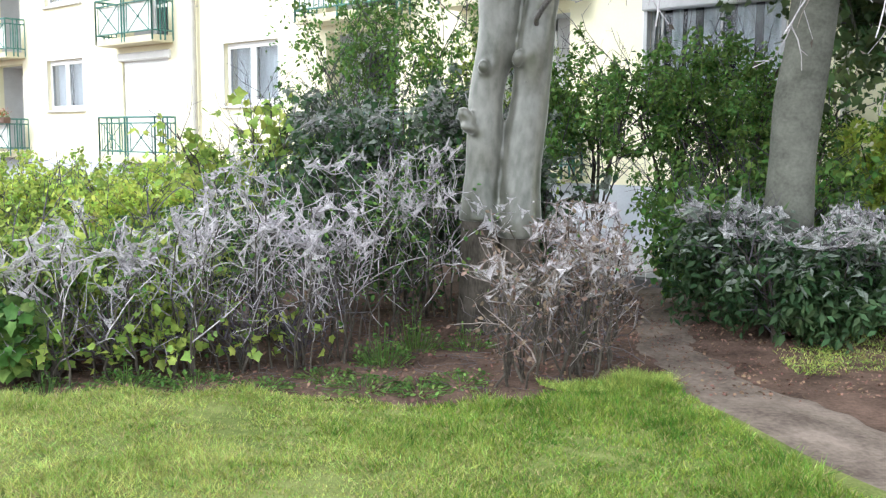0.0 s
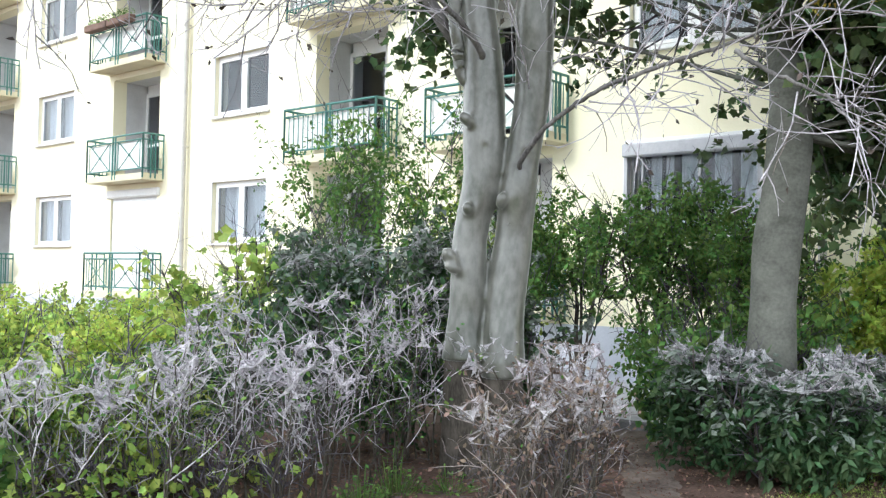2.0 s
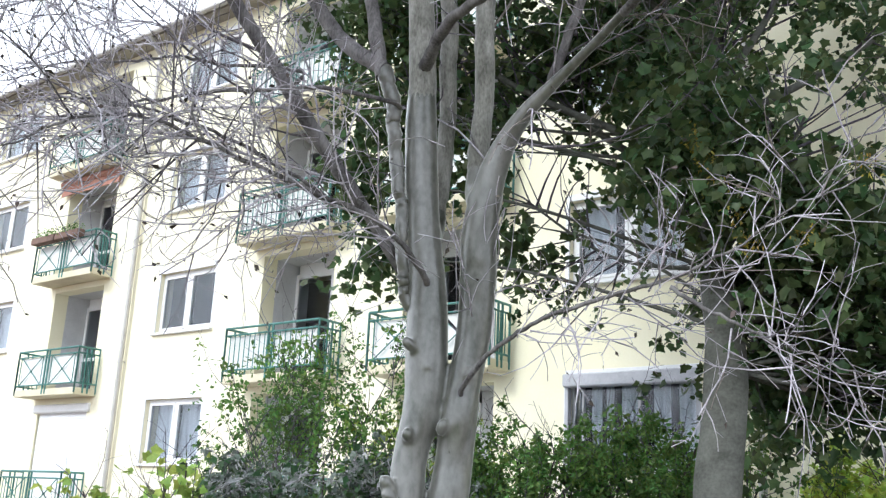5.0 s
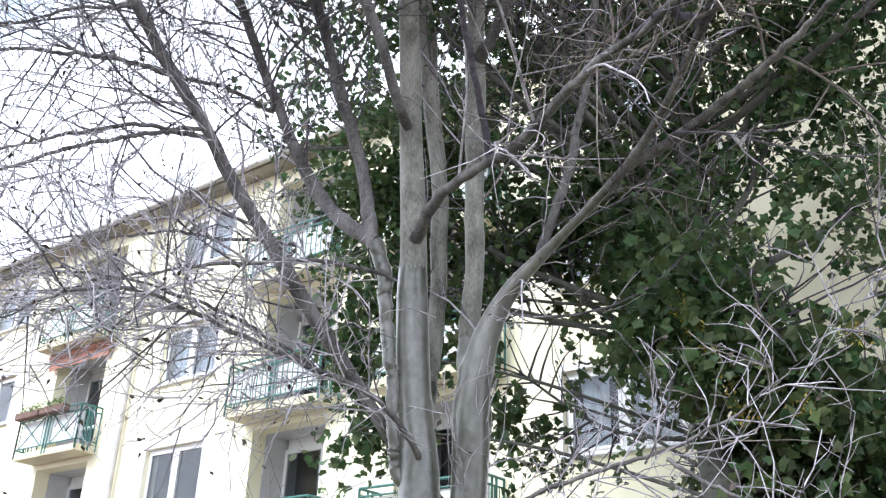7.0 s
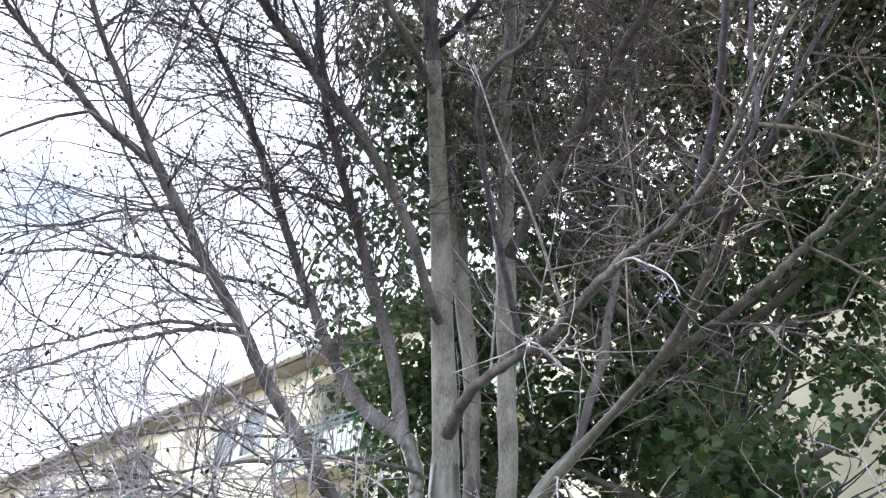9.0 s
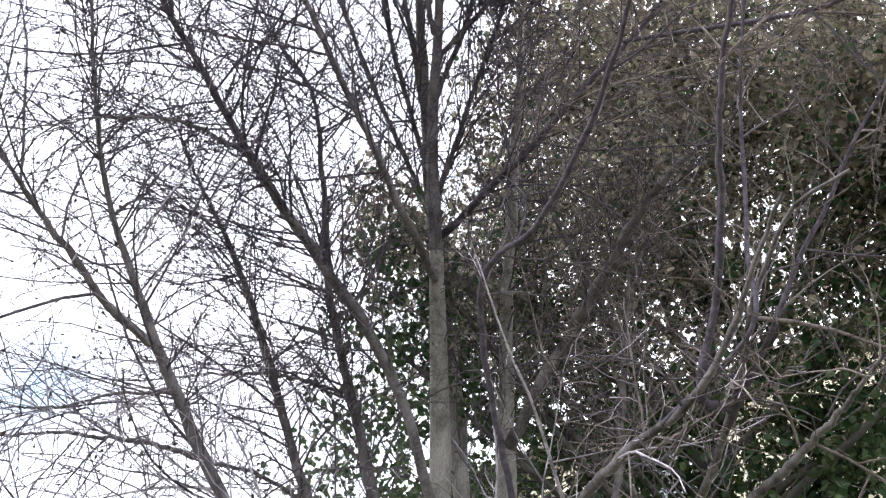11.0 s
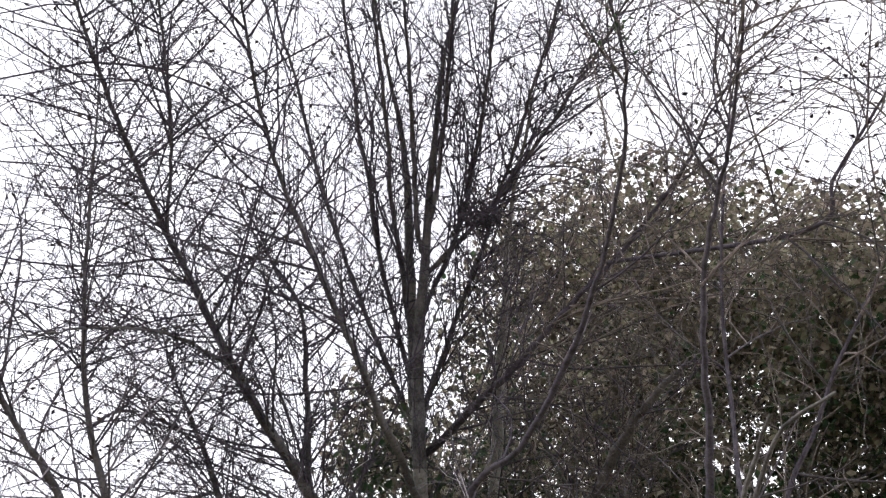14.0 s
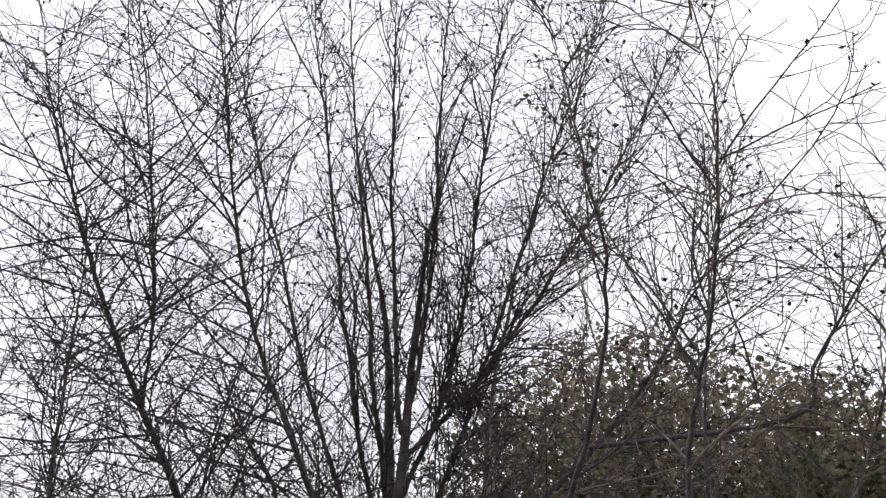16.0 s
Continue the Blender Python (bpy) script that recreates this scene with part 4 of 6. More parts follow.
limb_c = ((0.384, 7.594, 3.091, 0.079), (0.242, 7.593, 3.208, 0.069), (0.137, 7.587, 4.124, 0.077), (0.040, 7.565, 4.783, 0.087), (-0.068, 7.503, 5.135, 0.097))
limb_c1 = ((-0.068, 7.503, 5.135, 0.098), (-0.435, 7.814, 5.557, 0.094), (-0.763, 7.869, 5.970, 0.090), (-1.055, 7.711, 6.464, 0.068), (-1.361, 7.403, 7.103, 0.060), (-1.675, 6.949, 7.782, 0.055), (-2.018, 6.443, 8.317, 0.038), (-2.342, 5.981, 8.648, 0.022))
limb_c2 = ((-0.068, 7.504, 5.075, 0.088), (-0.240, 7.744, 5.828, 0.084), (-0.443, 7.721, 6.533, 0.080), (-0.668, 7.538, 7.182, 0.073), (-0.914, 7.238, 7.772, 0.062), (-1.132, 6.757, 8.385, 0.051), (-1.273, 6.070, 9.077, 0.040), (-1.480, 5.368, 9.690, 0.029), (-1.934, 4.908, 10.053, 0.017))
limb_d = ((0.384, 7.694, 3.215, 0.077), (0.323, 7.752, 3.291, 0.067), (-0.076, 7.630, 3.810, 0.075), (-0.426, 7.403, 4.234, 0.082), (-0.742, 7.114, 4.621, 0.086), (-1.048, 6.913, 5.020, 0.081), (-1.324, 6.752, 5.395, 0.072), (-1.579, 6.579, 5.742, 0.067), (-1.873, 6.305, 6.121, 0.069), (-2.202, 5.954, 6.563, 0.064), (-2.501, 5.571, 7.007, 0.041), (-2.782, 5.138, 7.520, 0.032), (-3.022, 4.577, 8.190, 0.024), (-3.194, 3.773, 8.962, 0.019))
limb_d1 = ((-2.262, 5.882, 6.632, 0.050), (-2.575, 5.547, 6.732, 0.044), (-2.917, 5.152, 6.919, 0.039), (-3.185, 4.798, 7.096, 0.030), (-3.358, 4.530, 7.205, 0.017))
limb_e = ((0.385, 7.595, 3.277, 0.072), (0.373, 7.392, 3.332, 0.063), (0.136, 7.122, 3.572, 0.052), (-0.164, 6.874, 3.696, 0.046), (-0.533, 6.630, 3.740, 0.041), (-0.904, 6.360, 3.788, 0.037), (-1.239, 6.061, 3.855, 0.032), (-1.560, 5.763, 3.863, 0.025), (-1.888, 5.518, 3.729, 0.018), (-2.212, 5.360, 3.478, 0.011))
limb_fr = ((0.702, 7.472, 2.373, 0.055), (0.712, 7.262, 2.473, 0.048), (0.890, 7.037, 2.693, 0.042), (1.168, 6.772, 2.857, 0.037), (1.538, 6.464, 2.968, 0.034), (1.909, 6.159, 3.063, 0.028), (2.219, 5.879, 3.208, 0.020), (2.506, 5.585, 3.446, 0.011))
limb_fr2 = ((1.944, 6.131, 3.051, 0.023), (2.208, 5.980, 2.817, 0.017), (2.429, 5.816, 2.663, 0.013), (2.634, 5.641, 2.544, 0.009))
limb_k = ((0.200, 7.537, 6.307, 0.100), (0.054, 7.159, 6.405, 0.087), (-0.228, 6.808, 7.077, 0.097), (-0.692, 6.414, 7.662, 0.099), (-1.248, 5.982, 8.146, 0.088), (-1.751, 5.527, 8.549, 0.078), (-2.124, 5.098, 8.891, 0.058), (-2.399, 4.759, 9.164, 0.053), (-2.696, 4.398, 9.402, 0.047), (-3.062, 3.835, 9.666, 0.036), (-3.431, 3.065, 9.950, 0.027), (-3.757, 2.241, 10.209, 0.016))
limb_k1 = ((-2.646, 4.465, 9.389, 0.037), (-2.684, 3.838, 9.731, 0.031), (-2.847, 3.015, 10.150, 0.022), (-3.041, 2.131, 10.478, 0.016), (-3.195, 1.124, 10.720, 0.008))
limb_k2 = ((-0.021, 6.586, 8.332, 0.078), (-0.389, 5.720, 8.325, 0.068), (-0.915, 5.047, 8.982, 0.058), (-1.275, 4.572, 9.402, 0.048), (-1.568, 4.151, 9.707, 0.043), (-1.819, 3.663, 10.005, 0.032), (-2.037, 3.045, 10.298, 0.027), (-2.220, 2.382, 10.562, 0.019), (-2.344, 1.723, 10.767, 0.014), (-2.484, 0.857, 10.958, 0.008))
limb_m = ((0.758, 6.278, 5.341, 0.037), (0.308, 4.852, 6.451, 0.032), (0.612, 4.250, 6.584, 0.029), (0.829, 3.681, 6.737, 0.029), (0.994, 3.079, 6.949, 0.022), (1.069, 2.437, 7.231, 0.018), (1.005, 1.881, 7.467, 0.016), (0.826, 1.406, 7.634, 0.011))
limb_nr = ((1.950, 4.795, 5.607, 0.044), (1.700, 4.579, 5.530, 0.039), (1.734, 4.073, 5.874, 0.035), (1.677, 3.574, 6.179, 0.031), (1.559, 3.095, 6.446, 0.027), (1.522, 2.663, 6.690, 0.020), (1.566, 2.291, 6.865, 0.017), (1.571, 1.709, 7.048, 0.013), (1.465, 0.916, 7.249, 0.010), (1.221, 0.286, 7.387, 0.005))
limb_lr = ((-0.093, 6.282, 8.767, 0.067), (-0.049, 6.499, 8.897, 0.058), (0.501, 5.340, 8.607, 0.046), (0.953, 4.650, 8.676, 0.040), (1.406, 4.076, 8.946, 0.030), (1.826, 3.422, 9.203, 0.022), (2.087, 2.785, 9.422, 0.015))
limb_arc1 = ((-1.456, 6.652, 5.559, 0.036), (-1.825, 6.326, 5.323, 0.030), (-2.266, 6.019, 4.967, 0.024), (-2.740, 5.739, 4.480, 0.013))
limb_arc2 = ((-1.496, 6.612, 5.609, 0.032), (-1.931, 6.260, 5.379, 0.026), (-2.364, 5.941, 5.045, 0.020), (-2.760, 5.640, 4.646, 0.011))
limb_arc3 = ((-1.769, 6.421, 5.987, 0.037), (-2.159, 6.026, 5.810, 0.028), (-2.552, 5.679, 5.579, 0.020), (-2.902, 5.413, 5.313, 0.012))
limb_arc4 = ((-2.052, 6.113, 6.364, 0.031), (-2.088, 6.068, 6.323, 0.027), (-2.316, 5.744, 5.946, 0.021), (-2.574, 5.448, 5.576, 0.016), (-2.834, 5.174, 5.320, 0.009))
limb_arc5 = ((-1.089, 7.677, 6.536, 0.044), (-1.183, 7.745, 6.565, 0.038), (-1.564, 7.147, 6.427, 0.031), (-1.994, 6.611, 6.182, 0.024), (-2.441, 6.106, 5.921, 0.013))
limb_arc6 = ((-0.814, 7.358, 7.538, 0.039), (-0.909, 7.436, 7.557, 0.034), (-1.419, 6.987, 7.351, 0.027), (-1.926, 6.607, 7.017, 0.020), (-2.419, 6.278, 6.583, 0.012))
limb_arc7 = ((-1.741, 5.536, 8.541, 0.043), (-1.783, 5.564, 8.651, 0.037), (-2.225, 5.006, 8.385, 0.030), (-2.646, 4.616, 7.935, 0.021), (-3.045, 4.370, 7.382, 0.011))
limb_arc8 = ((0.043, 7.565, 4.766, 0.038), (0.079, 7.406, 4.782, 0.033), (-0.520, 6.944, 4.616, 0.029), (-1.115, 6.509, 4.384, 0.023), (-1.663, 6.099, 4.093, 0.015), (-2.149, 5.728, 3.762, 0.009))
limb_arc9 = ((-0.234, 6.827, 3.704, 0.029), (-0.443, 6.935, 3.816, 0.025), (-0.967, 6.518, 3.966, 0.022), (-1.492, 6.146, 4.019, 0.017), (-1.956, 5.850, 3.945, 0.013), (-2.328, 5.648, 3.794, 0.007))
limb_arc10 = ((-0.808, 7.070, 4.708, 0.032), (-0.719, 7.124, 4.898, 0.028), (-1.180, 6.617, 4.676, 0.021), (-1.651, 6.183, 4.472, 0.016), (-2.084, 5.894, 4.266, 0.011), (-2.414, 5.727, 4.055, 0.007))
limb_fan0 = ((-0.172, 5.882, 9.312, 0.044), (-0.268, 6.120, 9.712, 0.038), (-0.647, 5.374, 10.464, 0.034), (-1.026, 4.274, 11.240, 0.028), (-1.422, 2.771, 11.987, 0.019), (-1.735, 1.478, 12.485, 0.010))
limb_fan1 = ((-0.203, 5.690, 9.576, 0.045), (-0.270, 5.835, 9.915, 0.039), (-0.551, 5.033, 10.660, 0.034), (-0.836, 3.977, 11.400, 0.028), (-1.140, 2.631, 12.080, 0.019), (-1.390, 1.419, 12.550, 0.010))
limb_fan2 = ((-0.239, 4.997, 10.394, 0.045), (-0.300, 4.949, 10.468, 0.039), (-0.456, 4.440, 10.988, 0.034), (-0.609, 3.677, 11.556, 0.028), (-0.765, 2.534, 12.145, 0.019), (-0.905, 1.365, 12.601, 0.010))
limb_fan3 = ((-0.243, 4.911, 10.493, 0.045), (-0.244, 4.850, 10.526, 0.039), (-0.181, 4.317, 11.056, 0.034), (-0.176, 3.561, 11.622, 0.028), (-0.241, 2.459, 12.197, 0.019), (-0.319, 1.299, 12.646, 0.010))
limb_fan4 = ((-0.221, 5.424, 9.891, 0.045), (-0.199, 5.543, 10.118, 0.039), (0.032, 4.980, 10.724, 0.034), (0.183, 4.044, 11.407, 0.028), (0.247, 2.605, 12.131, 0.019), (0.279, 1.263, 12.652, 0.010))
limb_fan5 = ((-0.115, 6.179, 8.905, 0.044), (-0.071, 6.396, 9.512, 0.038), (0.218, 5.663, 10.306, 0.034), (0.533, 4.529, 11.146, 0.028), (0.903, 2.900, 11.993, 0.019), (1.217, 1.464, 12.566, 0.010))
limb_fan6 = ((-0.093, 6.282, 8.767, 0.044), (-0.164, 6.537, 9.386, 0.038), (-0.872, 5.672, 10.239, 0.034), (-1.508, 4.515, 11.057, 0.028), (-2.102, 3.067, 11.793, 0.019), (-2.545, 1.865, 12.274, 0.010))
limb_fan7 = ((-0.233, 5.167, 10.193, 0.045), (-0.178, 5.198, 10.335, 0.039), (0.374, 4.638, 10.891, 0.034), (0.903, 3.956, 11.434, 0.028), (1.465, 3.028, 11.953, 0.019), (1.907, 1.939, 12.401, 0.010))
limb_q = ((1.944, 5.206, 5.517, 0.034), (2.057, 4.273, 5.708, 0.031), (2.240, 3.890, 6.122, 0.028), (2.383, 3.694, 6.348, 0.025), (2.514, 3.397, 6.629, 0.021), (2.648, 3.170, 6.835, 0.018), (2.793, 2.862, 7.060, 0.015), (2.905, 2.518, 7.290, 0.012))
limb_t = ((1.462, 4.728, 5.355, 0.030), (1.837, 3.986, 5.503, 0.028), (1.849, 3.796, 5.962, 0.025), (1.856, 3.607, 6.380, 0.023), (1.840, 3.379, 6.799, 0.020), (1.834, 3.072, 7.225, 0.018), (1.850, 2.719, 7.626, 0.016), (1.879, 2.366, 7.985, 0.013), (1.891, 2.067, 8.301, 0.011))
limb_u = ((1.406, 4.076, 8.946, 0.034), (2.635, 3.098, 7.981, 0.030), (2.789, 2.760, 8.185, 0.026), (2.974, 2.397, 8.361, 0.022), (3.126, 2.111, 8.502, 0.018), (3.332, 1.719, 8.627, 0.014))
SIDE_LINES = (limb_q, limb_t, limb_u)
BOUGH_LINES = (limb_stem_left, limb_stem_right, limb_stem_back, limb_r2, limb_r2b, limb_b, limb_h2, limb_i, limb_c, limb_c1, limb_c2, limb_d, limb_d1, limb_e, limb_fr, limb_fr2, limb_k, limb_k1, limb_k2, limb_m, limb_nr, limb_lr, limb_arc1, limb_arc2, limb_arc3, limb_arc4, limb_arc5, limb_arc6, limb_arc7, limb_arc8, limb_arc9, limb_arc10, limb_fan0, limb_fan1, limb_fan2, limb_fan3, limb_fan4, limb_fan5, limb_fan6, limb_fan7)
maple_stem = ((2.900, 7.800, -0.070, 0.235), (2.850, 7.800, 0.400, 0.205), (2.818, 7.800, 0.900, 0.192), (2.822, 7.800, 1.350, 0.188), (2.850, 7.800, 1.850, 0.190), (2.912, 7.800, 2.300, 0.189), (2.955, 7.820, 2.750, 0.178), (2.965, 7.860, 3.170, 0.163), (3.006, 8.066, 3.495, 0.151), (3.076, 8.397, 4.889, 0.137), (3.163, 8.644, 6.330, 0.130), (3.247, 8.754, 7.763, 0.113), (3.349, 8.730, 9.261, 0.099), (3.494, 8.571, 10.160, 0.072))


KNOTS = [(0.165, 7.47, 1.71, 0.062, -0.5, 0.8), (0.19, 7.45, 1.63, 0.05, -0.9, 0.3), (0.30, 7.45, 2.09, 0.05, -0.3, 0.7), (0.275, 7.45, 2.79, 0.05, -0.8, 0.6), (0.56, 7.42, 2.16, 0.05, 0.2, 0.9),
         (0.74, 7.41, 2.57, 0.045, 0.5, 0.8), (0.42, 7.43, 2.62, 0.02, 0.0, 0.5), (0.43, 7.44, 3.02, 0.018, 0.1, 0.5), (0.40, 7.45, 2.32, 0.018, 0.1, 0.4), (0.62, 7.39, 1.98, 0.02, 0.0, 0.5)]


def tree_silk():
    tree = empty("tree", (0.35, 7.6, 0), "bare double-stemmed tree wrapped in grey caterpillar silk", "tree")
    off = np.array([0.35, 7.6, 0])
    lines, thick, shell = [], [], []

    def closed(line, r):
        """One tube with pinched ends."""
        return tubes(np.concatenate([line[:1], line, line[-1:]])[None] + np.concatenate([[[0, 0, -0.001]], np.zeros((len(line), 3)), [[0, 0, 0.001]]])[None],
                     np.concatenate([[0.002], r, [0.002]])[None], 20)

    def run_out(limb):
        """The line with a thin tip beyond its end, bending upwards."""
        p, q = np.array(limb[-2]), np.array(limb[-1])
        way = unit(q[:3] - p[:3]) + np.array([0, 0, 0.15])
        return (*limb, (*(q[:3] + way * 0.55), q[3] * 0.6), (*(q[:3] + way * 1.1 + np.array([0, 0, 0.12])), 0.003))

    for n, limb in enumerate(BOUGH_LINES):
        limb = run_out(limb) if n > 8 else limb
        fine = resample(limb, 80)
        fine[:, :3] -= off
        fr = fine[None, :, 3] * (1 + (0.012 if n < 2 else 0.035) * np.sin(np.arange(80) * 0.9 + n) + (0.01 if n < 2 else 0.03) * np.sin(np.arange(80) * 0.37 + 2 * n))
        fr = fr * (np.interp(fine[None, :, 2], [3.0, 5.0, 8.0, 9.5], [1.0, 0.98, 0.78, 0.58]) if n == 0 else np.interp(fine[None, :, 2], [1.5, 2.2, 3.6, 4.3, 4.9], [1.0, 1.0, 0.95, 0.68, 0.5]) if n == 1 else 0.95 if n in (2, 3) else np.interp(np.arange(80)[None], [0, 40, 79], [0.5, 0.6, 0.8]) if n in (16, 17, 18) else np.interp(np.arange(80)[None], [0, 22, 79], [0.42, 0.44, 0.52]) if n in (13, 14) else 0.74 if n < 22 else 0.6 if n < 32 else 0.8)
        kink = np.cumsum(rng.normal(size=(80, 3)), 0) * 0.006
        fine[:, :3] += (kink - np.linspace(0, 1, 80)[:, None] * kink[-1]) * (0.4 if n < 2 else 1.0)
        if n < 2:
            cut = int(np.argmax(fine[:, 2] > (0.93 if n == 0 else 0.88)))
            end = int(np.argmax(fine[:, 2] > 5.3)) or 79
            put("trunk", raw_mesh("trunk", *tubes(fine[None, :cut + 2, :3], fr[:, :cut + 2] * np.where(np.arange(cut + 2) > cut - 1, 0.9, 1.0)[None], 20), smooth=True), M_BARK, tree, "bare dark bark at the foot")
            shell.append(closed(fine[cut - 1:end + 1, :3], fr[0, cut - 1:end + 1] * np.interp(fine[cut - 1:end + 1, 2], [0.9, 1.0, 1.25, 4.75, 5.3], [1.16, 1.10, 1.0, 1.0, 0.9])))
            if end < 79:
                top = int(np.argmax(fine[:, 2] > 8.6)) or 79
                put("trunk", raw_mesh("trunk", *tubes(fine[None, end - 4:top + 1, :3], fr[:, end - 4:top + 1] * np.interp(np.arange(top + 5 - end), [0, 3], [0.93, 1.0])[None], 20), smooth=True), M_LIMB if n == 0 else M_DARKLIMB, tree, "upper silk-covered stem")
                if top < 79:
                    put("trunk", raw_mesh("trunk", *tubes(fine[None, top:, :3], fr[:, top:], 12), smooth=True), M_DARKLIMB, tree, "dark thin stem top")
        else:
            put("limb", raw_mesh("limb", *tubes(fine[None, :, :3], fr, 10), smooth=True), M_SILKBARK if n == 8 else M_TWIG if n in (19, 20, 21) else M_DARKLIMB if n > 3 else M_LIMB, tree)
        lines.append(resample(limb, 18)[None, :, :3] - off)
        thick.append(resample(limb, 18)[None, :, 3])
        if n > 1:
            root = np.linalg.norm(np.concatenate([q[0] for q in lines[:2]]) - fine[0, :3], axis=1).min()
            if root < 0.3 and fine[0, 2] < 5.0 and n not in (11, 13, 14):
                m = int(np.argmax(np.linalg.norm(fine[:, :3] - fine[0, :3], axis=1) > 0.42))
                shell.append(closed(fine[:m, :3], fr[0, :m] * np.interp(np.linspace(0, 1, m), [0, 0.55, 1], [1.6, 1.25, 0.9])))
    extra = np.stack([resample(run_out(q), 18) for q in SIDE_LINES])
    extra, extra_r = extra[:, :, :3] - off, extra[:, :, 3]
    for q in SIDE_LINES:
        fine = resample(run_out(q), 60)
        put("limb", raw_mesh("limb", *tubes(fine[None, :, :3] - off, fine[None, :, 3] * 0.6, 8), smooth=True), M_TWIG, tree)
    # knots, where branches were shed
    for x, y, z, r, dx, dz in KNOTS:
        q = np.linspace(-1, 1, 9)
        c = np.array([x, y, z]) - off
        shell.append(closed(c + np.stack([dx * q * r * 1.5, -0.6 * q * r, dz * q * r * 1.5], 1), r * np.sqrt(np.maximum(1 - q * q, 0.02))))
    # silk pulls stems, knots and branch roots into one smooth skin
    skin = put("trunk", raw_mesh("trunk", *join(shell), smooth=True), M_SILKBARK, tree, "smooth grey silk-covered double stem")
    melt = skin.modifiers.new("melt", "REMESH")
    melt.mode, melt.voxel_size, melt.use_smooth_shade = "VOXEL", 0.016, True
    ease = skin.modifiers.new("ease", "SMOOTH")
    ease.factor, ease.iterations = 0.5, 8
    lines, thick = np.concatenate(lines), np.concatenate(thick)
    thick *= 0.62
    near = np.array([5, 6, 19, 20])
    fans = np.arange(len(lines) - 8, len(lines))
    arcs = np.arange(22, len(lines) - 8)
    main = np.array([2, 3, 4, 7, 9, 10, 11, 12, 16, 17, 18, 21])
    left = np.array([9, 10, 11, 12, 16, 17, 18])
    low = np.array([14, 15])
    sweep = np.array([9, 10, 11, 16])
    crest = np.array([21, len(lines) - 4, len(lines) - 3, len(lines) - 1])
    right = np.array([1, 3, 4, 5, 6, 7, 20, 21])
    leafed = shoots(lines[19:20], thick[19:20], 9, (0.4, 1.1), (30, 60), 0.2, start=0.72)
    thick = np.maximum(thick, 0.009)
    sets = [shoots(lines[main], thick[main], 6.0, (0.7, 2.1), (30, 60), 0.2, start=0.15),
            shoots(lines[:1], thick[:1], 5.0, (0.8, 2.3), (22, 50), 0.35, start=0.5),
            shoots(lines[1:2], thick[1:2], 6.0, (0.4, 1.5), (30, 60), 0.25, start=0.5),
            shoots(lines[near], thick[near], 7.0, (0.5, 1.7), (30, 60), 0.2, start=0.2),
            shoots(lines[arcs], thick[arcs], 9.5, (0.4, 1.4), (28, 60), -0.05, start=0.12),
            shoots(lines[fans], thick[fans], 8.5, (0.8, 2.2), (16, 42), 0.35, start=0.12),
            shoots(lines[crest], thick[crest], 8.0, (0.8, 2.2), (28, 70), 0.15, 0.6, start=0.1),
            # long thin branches that cross one another through the crown
            shoots(lines[left], thick[left], 9.5, (1.1, 3.0), (35, 75), 0.2, 0.7, start=0.15, end=0.85),
            shoots(lines[sweep], thick[sweep], 8.0, (1.0, 2.4), (45, 80), 0.08, 0.7, start=0.3),
            shoots(extra, extra_r, 6.0, (0.5, 1.6), (25, 60), 0.2, start=0.15),
            # arching branches before the maple's crown
            shoots(lines[right], thick[right], 5.5, (1.0, 2.6), (35, 80), 0.12, 0.7, start=0.3),
            shoots(extra, extra_r, 4.0, (0.9, 2.2), (35, 80), 0.1, 0.7, start=0.1),
            leafed]
    b1, r1 = (np.concatenate([q[i] for q in sets]) for i in (0, 1))
    keep = rng.random(len(b1)) < np.interp(b1[:, 0, 2], [4.0, 5.2, 6.0, 7.0, 8.0], [0.55, 0.55, 0.65, 0.85, 0.95])
    # the underside of the crown over the lawn is clear; few branches cross before the maple's lower boughs
    keep &= ~((b1[:, :, 1] < -4.0) & (b1[:, :, 2] < 6.5)).any(1)
    keep &= (b1[:, 0, 0] < 0.3) | (b1[:, 0, 2] > 6.6) | (rng.random(len(b1)) < 0.7)
    b1, r1 = b1[keep], r1[keep]
    droop, rd = shoots(lines[low], thick[low], 10, (0.3, 0.8), (30, 65), -0.1, 0.7, 0.1, start=0.2)
    side, rs = shoots(lines[13:14], thick[13:14], 14, (0.5, 1.4), (28, 65), 0.0, 0.6, 0.08, start=0.12)
    b1, r1 = np.concatenate([b1, droop, side]), np.concatenate([r1, rd, rs])
    r1 = np.maximum(r1, 0.0036) * np.where(b1[:, :1, 2] < 6.6, 1.25, 1.1)
    b2, r2 = shoots(b1, r1 * 1.3, 7.4, (0.2, 0.85), (28, 70), 0.12, 0.8, 0.16, 4, 0.12, thin=(0.003, 0.003))
    r2 = np.maximum(r2, 0.0024) * np.where(b2[:, :1, 2] < 6.0, 1.35, 1.0)
    b3, r3 = shoots(b2, r2 * 1.3, 3.4, (0.07, 0.30), (28, 65), 0.1, 0.6, 0.1, 3, 0.12, thin=(0.0022, 0.004), taper=0.7)
    r3 = np.maximum(r3, 0.0018)
    # silk-wrapped twigs hang low; bare high ones get silhouette darkness put into their colour
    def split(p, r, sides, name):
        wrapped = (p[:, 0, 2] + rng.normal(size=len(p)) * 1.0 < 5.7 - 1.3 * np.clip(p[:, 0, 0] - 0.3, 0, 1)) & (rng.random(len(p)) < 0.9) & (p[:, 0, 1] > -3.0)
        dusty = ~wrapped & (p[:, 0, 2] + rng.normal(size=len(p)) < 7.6)
